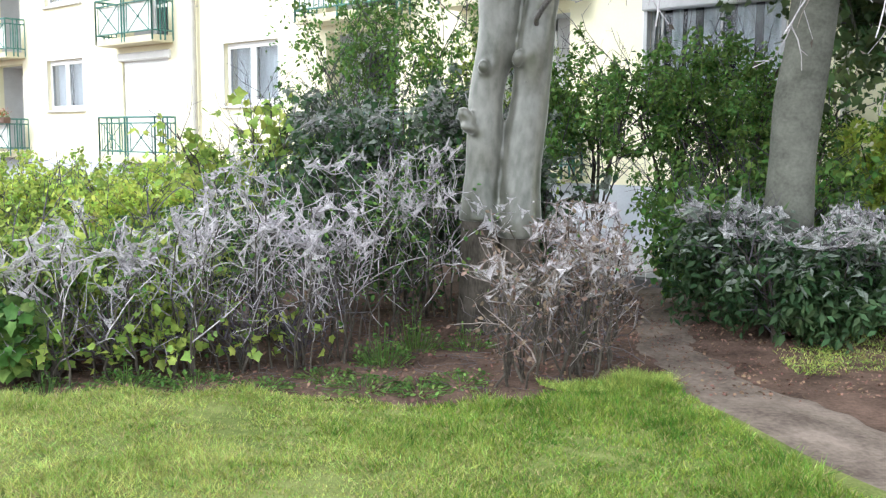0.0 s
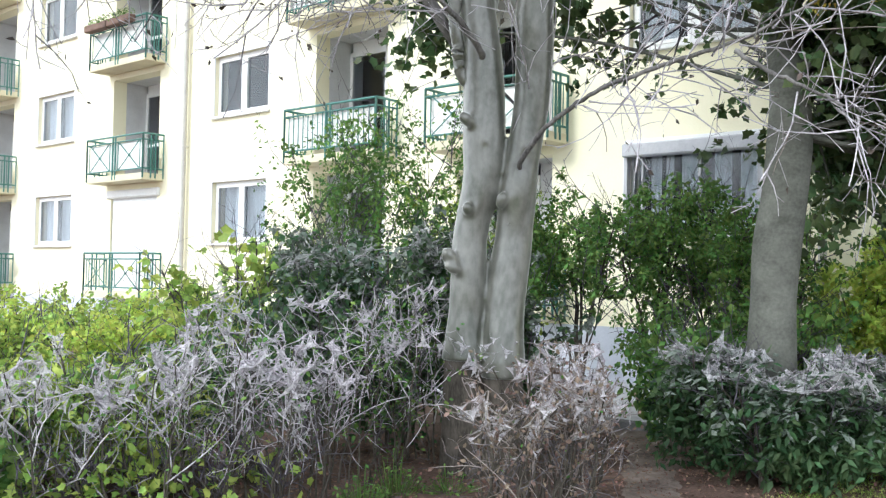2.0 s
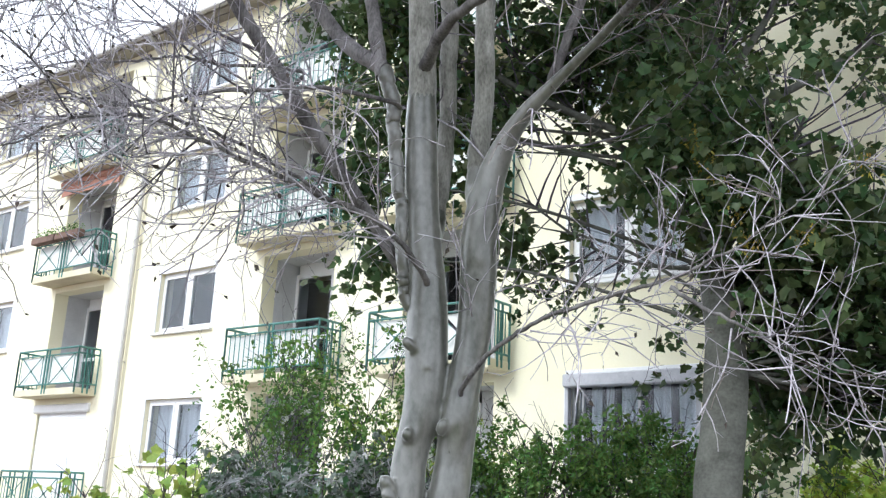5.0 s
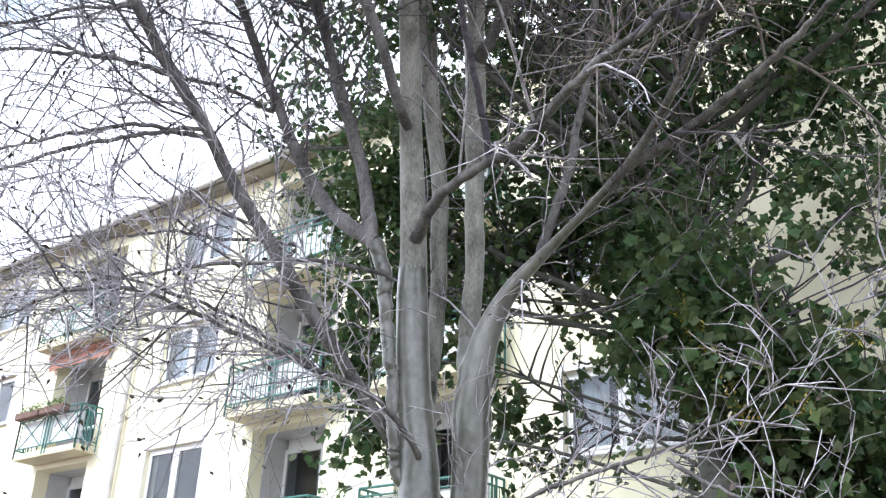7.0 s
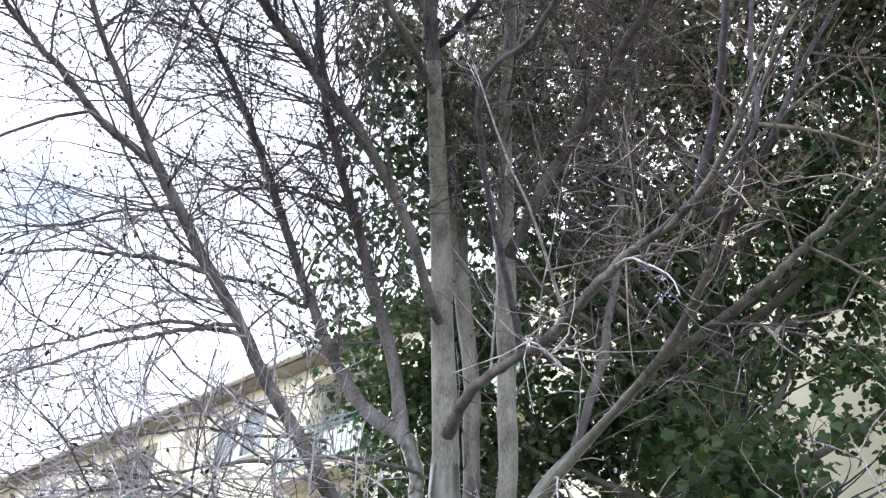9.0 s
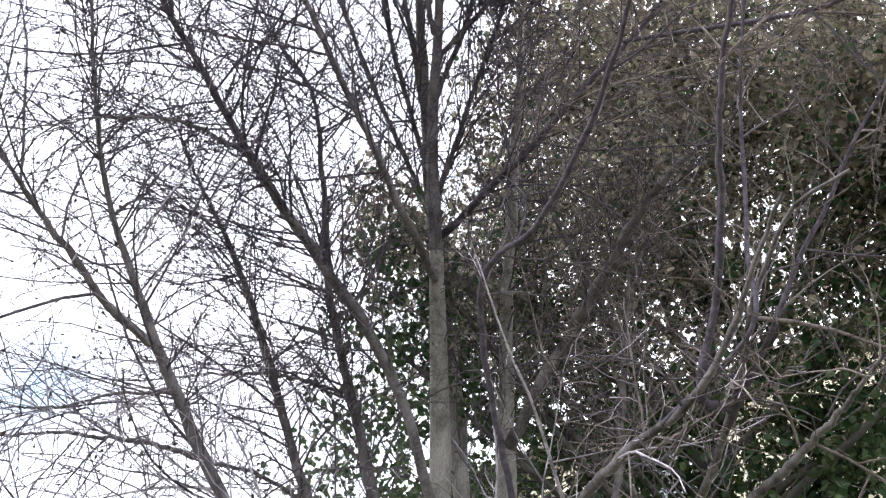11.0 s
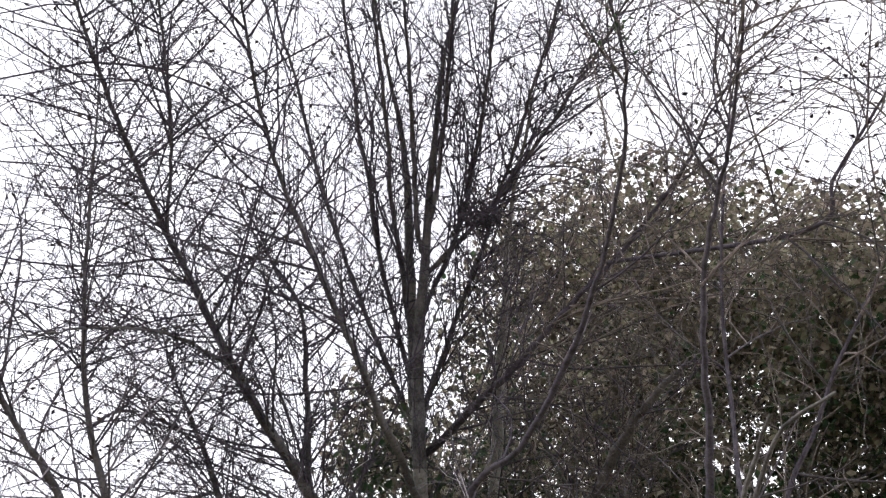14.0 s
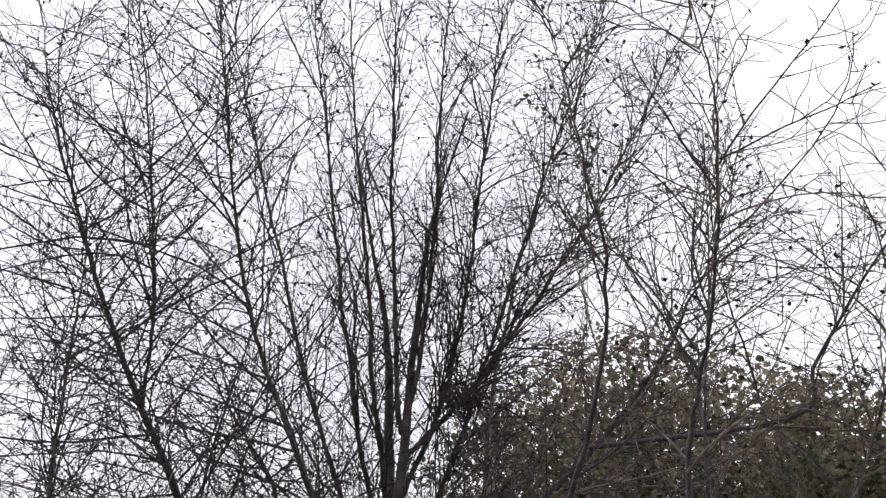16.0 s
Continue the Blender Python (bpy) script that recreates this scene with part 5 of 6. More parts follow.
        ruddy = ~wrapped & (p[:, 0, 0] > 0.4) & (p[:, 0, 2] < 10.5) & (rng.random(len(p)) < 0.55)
        for sel, mat, lab in ((wrapped, M_SILKTWIG, "silk-wrapped pale twigs"), (dusty & ~ruddy, M_DARKTWIG, "bare mid-grey twigs"), (ruddy, M_RUDDYTWIG, "greyish brown twigs"), (~wrapped & ~dusty & ~ruddy, M_TWIG, "bare dark twigs")):
            put(name, raw_mesh(name, *tubes(p[sel], r[sel], sides), smooth=sides > 3), mat, tree, lab, kind="stuff")
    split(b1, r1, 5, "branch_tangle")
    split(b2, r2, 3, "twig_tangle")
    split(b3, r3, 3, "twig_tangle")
    pts = np.concatenate([b1.reshape(-1, 3), b2.reshape(-1, 3)])
    lowp = pts[pts[:, 2] < 5.5]
    put("silk", raw_mesh("silk", *veils(lowp, 1500, 0.2)), M_SILK_THIN, tree, "torn grey silk veils", kind="stuff")
    put("silk", raw_mesh("silk", *threads(lowp, 3500, 0.4, 0.0018)), M_SILKTWIG, tree, "pale silk strands", kind="stuff")
    sheet_mesh, strand_mesh = webs(lowp, 700, 0.24, 0.05, 0.0026)
    put("silk", raw_mesh("silk", *sheet_mesh, smooth=True), M_SILK, tree, "silk webs between low twigs", kind="stuff")
    put("silk", raw_mesh("silk", *strand_mesh, smooth=True), M_SILKTWIG, tree, "pale silk strands", kind="stuff")
    a = rng.uniform(0, 2 * np.pi, 260)
    hem = rng.uniform(0.82, 1.15, 260)
    q = np.stack([np.cos(a) * 0.26 + 0.08, np.sin(a) * 0.22 - 0.02, hem], 1)
    far = q + np.stack([np.cos(a) * rng.uniform(0.0, 0.14, 260), np.sin(a) * rng.uniform(0, 0.12, 260), rng.uniform(-0.12, 0.05, 260)], 1)
    put("silk", raw_mesh("silk", *veils(np.concatenate([q, far]), 130, 0.16)), M_SILK, tree, "silk skirt round the stem", kind="stuff")
    stem = resample(limb_stem_right, 90)
    stem = stem[(stem[:, 2] > 2.5) & (stem[:, 2] < 4.4)]
    n = len(stem)
    for i in range(9):
        a = np.radians(rng.uniform(200, 340)) + 0.9 * np.sin(np.linspace(0, rng.uniform(3, 8), n) + i)
        q = stem[:, :3] - off + np.stack([np.cos(a), np.sin(a), 0 * a], 1) * (stem[:, 3] * 1.02 + 0.012)[:, None]
        lo = int(rng.integers(0, n // 2))
        q = q[lo:lo + n // 2]
        put("silk", raw_mesh("silk", *tubes(q[None], np.full((1, len(q)), rng.uniform(0.002, 0.005)), 4), smooth=True), M_SILKTWIG, tree, "silk rope along the stem", kind="stuff")
    tips = b3[rng.random(len(b3)) < 0.45][:, -1]
    q = np.repeat(leafed[0][:, 3:].reshape(-1, 3), 2, 0)
    put("leaves", raw_mesh("leaves", *fan(*leaves(q + rng.normal(size=q.shape) * 0.03, (0.025, 0.055), OVAL, None, 0.3, 0.6))), M_LEAF_DARK, tree, "few remaining green leaves", kind="stuff")
    put("withered_leaves", raw_mesh("withered_leaves", *fan(*leaves(tips, (0.02, 0.06), SLIP * np.array([1.4, 1.0]), None, 0.2, 0.6))), M_SPECK, tree,
        "shrivelled leaf remains", kind="stuff")


tree_silk()


# ---- the leafy maple ----
def mottle(p):
    """Uneven density of the foliage, about -1.5 to 1.5."""
    return np.sin(p[:, 0] * 3.3 + p[:, 2] * 2.1) * np.sin(p[:, 2] * 3.1 + p[:, 1] * 2.3) + 0.5 * np.sin(p[:, 0] * 7.1 - p[:, 2] * 6.3)


def opening(p):
    """Three ragged openings in the lower foliage, with the house behind them."""
    ragged = 1 + 0.4 * np.sin(p[:, 0] * 9) * np.sin(p[:, 2] * 8)
    high = ((p[:, 0] - 1.72) / 0.42) ** 2 + ((p[:, 2] - 5.0) / 0.75) ** 2 < ragged
    lower = ((p[:, 0] - 2.30 - 0.25 * (p[:, 1] - 9)) / 0.30) ** 2 + ((p[:, 2] - 4.15 - 0.29 * (p[:, 1] - 9)) / 0.55) ** 2 < ragged
    far = ((p[:, 0] - 4.63 - 0.51 * (p[:, 1] - 9)) / 0.62) ** 2 + ((p[:, 2] - 5.93 - 0.49 * (p[:, 1] - 9)) / 0.42) ** 2 < ragged
    return high | (lower & (p[:, 1] > 7.9)) | (far & (mottle(p) > -0.45))


def tree_maple():
    tree = empty("tree", (2.88, 7.8, 0), "tall leafy maple with dark green crown", "tree")
    off = np.array([2.88, 7.8, 0])
    fine = resample(maple_stem, 70)
    fine[:, :3] -= off
    r = fine[None, :, 3] * (1 + 0.03 * np.sin(np.arange(70) * 1.1))
    put("trunk", raw_mesh("trunk", *tubes(fine[None, :, :3], r, 20), smooth=True), M_MAPLE_BARK, tree, "greyish smooth-barked trunk")
    boughs = [(3.61, 9.60, 4.60, 1.70), (1.61, 10.10, 4.90, 1.20), (4.91, 8.40, 4.39, 2.20), (3.32, 6.89, 4.71, 1.20), (5.61, 6.99, 4.59, 1.60), (4.40, 9.60, 2.90, 1.10), (4.00, 8.50, 3.70, 1.00),
              (4.00, 8.00, 3.20, 0.75), (4.70, 7.70, 3.10, 0.90), (4.90, 8.00, 3.90, 1.30), (1.33, 9.58, 6.53, 0.90), (2.43, 9.47, 7.03, 0.90), (0.03, 9.79, 6.03, 0.80), (2.03, 9.35, 8.26, 1.30),
              (3.20, 8.50, 3.90, 0.50), (3.60, 8.40, 3.50, 0.90), (4.60, 8.20, 3.40, 1.00), (4.42, 8.54, 7.97, 0.80), (4.41, 8.51, 8.71, 1.00), (-0.27, 9.87, 7.25, 0.80), (3.11, 8.70, 4.30, 0.60),
              (4.40, 8.70, 3.30, 1.20), (5.20, 8.50, 3.00, 1.30), (1.03, 9.98, 7.04, 2.00), (3.63, 9.16, 7.44, 2.60), (2.23, 9.46, 7.65, 1.70), (3.43, 8.98, 6.32, 1.30), (6.02, 7.74, 7.46, 2.40),
              (0.13, 10.19, 6.23, 1.30), (-0.47, 10.16, 8.66, 1.30), (0.33, 9.25, 10.76, 1.60), (1.74, 9.05, 10.37, 2.20), (4.16, 8.14, 10.70, 2.80), (6.47, 7.12, 9.76, 2.30), (2.06, 7.12, 11.17, 1.70),
              (1.19, 7.20, 12.74, 1.45), (1.10, 6.23, 13.09, 1.00), (2.54, 6.38, 13.36, 1.72), (3.89, 6.25, 12.23, 1.75), (5.57, 6.25, 10.41, 1.80), (6.09, 5.07, 9.31, 1.80), (4.63, 5.27, 10.79, 1.40),
              (2.54, 8.08, 12.32, 2.00)]
    boughs += [(-0.46, 6.75, 9.19, 0.55), (-0.66, 7.44, 8.51, 0.60), (0.07, 7.16, 8.83, 0.80), (0.62, 6.03, 10.25, 0.60), (0.9, 7.6, 9.9, 0.8), (1.2, 7.9, 9.2, 0.6), (0.2, 7.9, 8.3, 0.8), (-0.93, 7.60, 11.10, 0.50), (-0.31, 7.80, 10.66, 0.60), (-0.81, 7.80, 10.18, 0.60), (0.48, 7.60, 11.94, 0.55), (0.81, 7.80, 11.05, 0.70)]
    stem = resample(maple_stem, 30)
    tips = []
    for bx, by, bz, br in boughs:
        z0 = max(2.6, bz - (1.3 if bz < 6.6 else 2.6))
        root = stem[min(int(np.searchsorted(stem[:, 2], z0)), 29)]
        tip = np.array([bx, by, bz])
        mid = (root[:3] + tip) / 2 + np.array([0, 0, -0.25])
        k = 0.5 if bz < 6.6 else 1.0
        limb = resample([(*root[:3], 0.05 * k), (*mid, 0.035 * k), (*tip, 0.012)], 16)
        put("limb", raw_mesh("limb", *tubes(limb[None, :, :3] - off, limb[None, :, 3], 8), smooth=True), M_MAPLE_BARK, tree)
        b1, r1 = sprout(limb[None, :, :3] - off, limb[None, :, 3], 22, (0.4 * min(br, 1.5), 1.1 * br), (0.008, 0.016), 0.9, 0.1, 0.1, 0.1, 6, 0.4, 1.0, 0.3)
        put("branch_tangle", raw_mesh("branch_tangle", *tubes(b1, r1, 4)), M_TWIG, tree, kind="stuff")
        if bz > 8:
            b2, r2 = shoots(b1, r1, 6, (0.3, 0.9), (30, 60), 0.2, k=5, thin=(0.003, 0.003))
            tips.append(b2.reshape(-1, 3) + off)
            put("twig_tangle", raw_mesh("twig_tangle", *tubes(b2, r2, 3)), M_RUDDYTWIG, tree, kind="stuff")
    low = [b for b in boughs if b[2] < 8.8]
    high = [b for b in boughs if b[2] >= 8.8]
    p, d = blob_points(46000, low, 0.65, 0.22, 12, 0.06)
    gap = np.sin(p[:, 0] * 2.3 + p[:, 2] * 1.1) * np.sin(p[:, 2] * 2.1 + p[:, 1] * 1.3) + 0.5 * np.sin(p[:, 0] * 5.1 - p[:, 2] * 4.3)
    ok = (p[:, 2] > 1.9) & (gap > np.where(p[:, 2] > 7.6, -0.75, np.where(p[:, 2] > 5.4, np.where(p[:, 0] > 2.6, -0.5, -0.12), -0.05)))
    # an open layer between the lower boughs and the crown above
    layer = p[:, 2] + 0.45 * (9.0 - p[:, 1])
    clear = (np.abs(layer - 5.35) < 0.5) & (p[:, 0] > 2.9 + 0.4 * np.sin(p[:, 2] * 3)) & (np.sin(p[:, 0] * 4.1 + p[:, 2] * 2.3) * np.sin(p[:, 1] * 3.4 + p[:, 2]) < 0.35)
    ok &= ~clear
    ok &= ~opening(p)
    for sel, size, form in ((ok & (p[:, 2] < 5.6), (0.05, 0.108), MAPLE), (ok & (p[:, 2] >= 5.6), (0.05, 0.115), SMALL * np.array([1.5, 1.0]))):
        put("crown", raw_mesh("crown", *fan(*leaves(p[sel] - off, size, form, d[sel] * 0.3 + np.array([0, 0, 0.8]), 0.52, 0.8))), M_LEAF_MAPLE, tree, "large dark green lobed leaves", kind="stuff")
    # full hanging sprays of large leaves on the lower boughs
    dense = [(2.45, 7.7, 4.55, 0.62), (3.0, 7.2, 4.35, 0.85), (3.7, 7.2, 4.05, 0.8), (3.5, 7.4, 3.6, 0.6), (4.3, 7.5, 3.3, 0.75), (4.7, 7.5, 2.7, 0.55), (3.6, 8.2, 2.85, 0.45), (3.95, 8.2, 2.75, 0.5), (4.35, 8.2, 2.75, 0.5), (4.1, 8.3, 3.2, 0.5), (3.5, 8.2, 2.3, 0.3), (2.6, 8.0, 5.3, 0.8),
             (2.4, 8.8, 6.4, 0.9), (-0.05, 9.6, 4.05, 0.42), (-0.25, 9.6, 4.9, 0.5), (0.1, 9.7, 5.6, 0.6),
             (1.55, 9.5, 4.45, 0.6), (1.25, 9.6, 5.3, 0.6), (1.6, 9.6, 6.2, 0.8), (0.5, 9.8, 6.4, 0.7), (-0.3, 9.9, 6.9, 0.7), (0.6, 9.8, 7.6, 0.9)]
    for bx, by, bz, br in dense:
        root = stem[min(int(np.searchsorted(stem[:, 2], max(2.9, bz - 1.2))), 29)]
        limb = resample([(*root[:3], 0.022), (*((root[:3] + np.array([bx, by, bz])) / 2 + np.array([0, 0, 0.15])), 0.016), (bx, by, bz, 0.007)], 12)
        put("limb", raw_mesh("limb", *tubes(limb[None, :, :3] - off, limb[None, :, 3], 6), smooth=True), M_MAPLE_BARK, tree)
    p, d = blob_points(13000, dense, 0.8, 0.3, 5, 0.12)
    ok = ~opening(p)
    p, d = p[ok], d[ok]
    put("crown", raw_mesh("crown", *fan(*leaves(p - off, (0.065, 0.125), MAPLE, d * 0.45 + np.array([0, 0, 0.6]), 0.48, 0.9))), M_LEAF_MAPLE, tree, "large dark green lobed leaves", kind="stuff")
    # the upper crown: closed inside, leaf tufts along the twigs at its edge
    p, d = blob_points(54000, high, 0.55, 0.15, 7, 0.10)
    core = np.array(high)
    edge = np.repeat(np.concatenate(tips), 3, 0)
    edge = edge + rng.normal(size=edge.shape) * 0.045
    inside = (np.linalg.norm(edge[:, None] - core[None, :, :3], axis=2) / core[None, :, 3]).min(1) < 1.06
    p = np.concatenate([p, edge[inside]])
    d = np.concatenate([d, unit(rng.normal(size=(int(inside.sum()), 3)))])
    rim = (np.linalg.norm(p[:, None] - core[None, :, :3], axis=2) / core[None, :, 3]).min(1)
    ok = (mottle(p) > -0.7) & (rng.random(len(p)) > np.clip((rim - 0.72) * 1.5, 0, 0.7))
    p, d = p[ok], d[ok]
    green = rng.random(len(p)) < np.clip((11.0 - p[:, 2]) * 0.25 + 0.25 * np.sin(p[:, 0] * 2.3 + p[:, 2] * 1.9), 0.04, 0.8)
    for sel, mat, lab in ((green, M_LEAF_DARK, "dark green upper leaves"), (~green, M_LEAF_OLIVE, "brown-green upper leaves")):
        put("crown", raw_mesh("crown", *fan(*leaves(p[sel] - off, (0.03, 0.075), SMALL, d[sel] * 0.4 + np.array([0, 0, 0.3]), 0.4, 0.8))), mat, tree, lab, kind="stuff")
    p, d = blob_points(50000, [(*b[:3], b[3] * 0.92) for b in high + high[7:9] * 2 + high[9:12] * 3], 0.7, 0.05, 4, 0.08)
    ok = (p[:, 0] > 2.2) | (p[:, 2] > 11.3) | (mottle(p) > 0.0)
    p, d = p[ok], d[ok]
    green = rng.random(len(p)) < np.clip((11.0 - p[:, 2]) * 0.25 + 0.25 * np.sin(p[:, 0] * 2.3 + p[:, 2] * 1.9), 0.04, 0.8)
    for sel, mat, lab in ((green, M_LEAF_DARK, "dark green inner leaves"), (~green, M_LEAF_OLIVE, "brown-green inner leaves")):
        put("crown", raw_mesh("crown", *fan(*leaves(p[sel] - off, (0.075, 0.135), SMALL, d[sel] * 0.6 + np.array([0, 0, 0.3]), 0.5, 0.8))), mat, tree, lab, kind="stuff")
    # leaves deep inside the middle crown
    mids = [b for b in boughs if b[2] > 6.2 and b[0] < 6.1]
    p, d = blob_points(24000, [(*b[:3], b[3] * 0.9) for b in mids], 0.85, 0.1, 4, 0.1)
    ok = (p[:, 2] > np.where(p[:, 0] > 2.6, 7.0, 7.8)) & ((p[:, 0] > 2.2) | (mottle(p) > 0.0))
    p, d = p[ok], d[ok]
    brown = rng.random(len(p)) < np.clip((p[:, 2] - 8.0) * 0.25, 0, 0.85)
    for sel, mat, lab in ((~brown, M_LEAF_DARK, "dark green inner leaves"), (brown, M_LEAF_OLIVE, "brown-green inner leaves")):
        put("crown", raw_mesh("crown", *fan(*leaves(p[sel] - off, (0.09, 0.15), SMALL * np.array([1.3, 1.0]), d[sel] * 0.5 - np.array([0, 0.4, 0.2]), 0.5, 0.8))), mat, tree, lab, kind="stuff")
    # bunches of yellow keys under the lowest leaves
    for x, y, z in ((2.55, 7.0, 4.32), (2.6, 6.98, 4.15), (2.73, 6.95, 3.88), (3.21, 6.74, 3.67), (2.81, 6.92, 3.62), (2.47, 7.05, 4.5), (3.6, 6.5, 4.2)):
        q = np.array([x, y, z]) - off + rng.normal(size=(46, 3)) * np.array([0.05, 0.05, 0.06])
        put("maple_keys", raw_mesh("maple_keys", *fan(*leaves(q, (0.03, 0.05), SLIP, None, 0.1, 0.9))), M_KEYS, tree, "hanging yellow seed bunch", kind="stuff")


tree_maple()


# ---- shrubs ----
def webbed_shrub(x, y, h, spread, stems=9, leafy=0, silk=260, group="webbed hedge shrubs", brown=False):
    ob = empty("shrub", (x, y, float(hill(np.array(x), np.array(y)))),
               "bare " + ("brownish" if brown else "grey") + " shrub covered in caterpillar silk" + (", some green leaves remaining" if leafy else ""), "shrub", group)
    a = rng.uniform(0, 2 * np.pi, stems)
    out = rng.uniform(0.25, 1.0, stems) * spread
    tops = np.stack([np.cos(a) * out, np.sin(a) * out, h * rng.uniform(0.6, 0.98, stems)], 1)
    foot = tops * np.array([0.35, 0.35, 0]) + rng.normal(size=(stems, 3)) * np.array([0.06, 0.06, 0])
    t = np.linspace(0, 1, 9)[None, :, None]
    bow = np.sin(t * np.pi) * rng.normal(size=(stems, 1, 3)) * 0.05
    path = foot[:, None] * (1 - t) + tops[:, None] * t + bow + rng.normal(size=(stems, 9, 3)) * 0.012
    path[:, 0, 2] = -0.03
    rad = rng.uniform(0.006, 0.011, stems)[:, None] * np.linspace(1, 0.5, 9)[None]
    for i in range(stems):
        put("stem", raw_mesh("stem", *tubes(path[i:i + 1], rad[i:i + 1], 6), smooth=True), M_BARK, ob, "grey-brown woody stem")
    b1, r1 = shoots(path, rad, 7.5, (0.18, 0.55 * h), (25, 70), 0.28, 0.7, 0.16, 7, 0.2, thin=(0.003, 0.004), taper=0.5)
    b2, r2 = shoots(b1, r1 * 1.3, 10, (0.06, 0.26), (30, 80), 0.1, 0.8, 0.2, 4, 0.15, thin=(0.0022, 0.005), taper=0.6)
    lid = h * 1.02
    for b in (b1, b2):
        over = b[:, :, 2] > lid
        b[:, :, 2] = np.where(over, lid + (b[:, :, 2] - lid) * 0.25, b[:, :, 2])
        b[:, :, 2] = np.maximum(b[:, :, 2], 0.02)
    mat = M_BROWNTWIG if brown else M_SILKTWIG
    for b, r, sides in ((b1, r1, 4), (b2, r2, 3)):
        pale = rng.random(len(b)) < np.clip((b[:, -1, 2] / h - 0.2) * 1.15, 0.4, 0.85)
        put("twig_tangle", raw_mesh("twig_tangle", *tubes(b[pale], r[pale], sides), smooth=True), mat, ob, "silk-wrapped pale twigs", kind="stuff")
        put("twig_tangle", raw_mesh("twig_tangle", *tubes(b[~pale], r[~pale] * 0.8, sides), smooth=True), M_DARKTWIG, ob, "bare dark twigs", kind="stuff")
    pts = np.concatenate([b1.reshape(-1, 3), b2.reshape(-1, 3)])
    up = pts[rng.random(len(pts)) < np.clip(pts[:, 2] / h, 0.05, 1) ** 2.6]
    for group_pts, count, reach, least in ((up[up[:, 2] > h * 0.72], silk // 6, 0.17, 0.05), (up, silk // 6, 0.15, 0.04)):
        sheet_mesh, strand_mesh = webs(group_pts, count, reach, least, 0.0024)
        put("silk", raw_mesh("silk", *sheet_mesh, smooth=True), M_SILK, ob, "torn pale silk webs", kind="stuff")
        put("silk", raw_mesh("silk", *strand_mesh, smooth=True), mat, ob, "pale silk strands", kind="stuff")
    put("silk", raw_mesh("silk", *veils(up[up[:, 2] > h * 0.66], silk // 5, 0.16), smooth=True), M_SILK, ob, "hanging silk mats", kind="stuff")
    if brown:
        p = pts[rng.integers(0, len(pts), 420)] + rng.normal(size=(420, 3)) * 0.012
        put("withered_leaves", raw_mesh("withered_leaves", *fan(*leaves(p, (0.015, 0.05), SMALL, None, 0.1, 0.5))), M_DEAD, ob, "curled brown leaf remains", kind="stuff")
    if leafy:
        p = pts[rng.integers(0, len(pts), leafy)] + rng.normal(size=(leafy, 3)) * 0.03
        put("leaves", raw_mesh("leaves", *fan(*leaves(p, (0.025, 0.06), SMALL))), M_LEAF_MID, ob, "remaining green leaves", kind="stuff")
    return ob


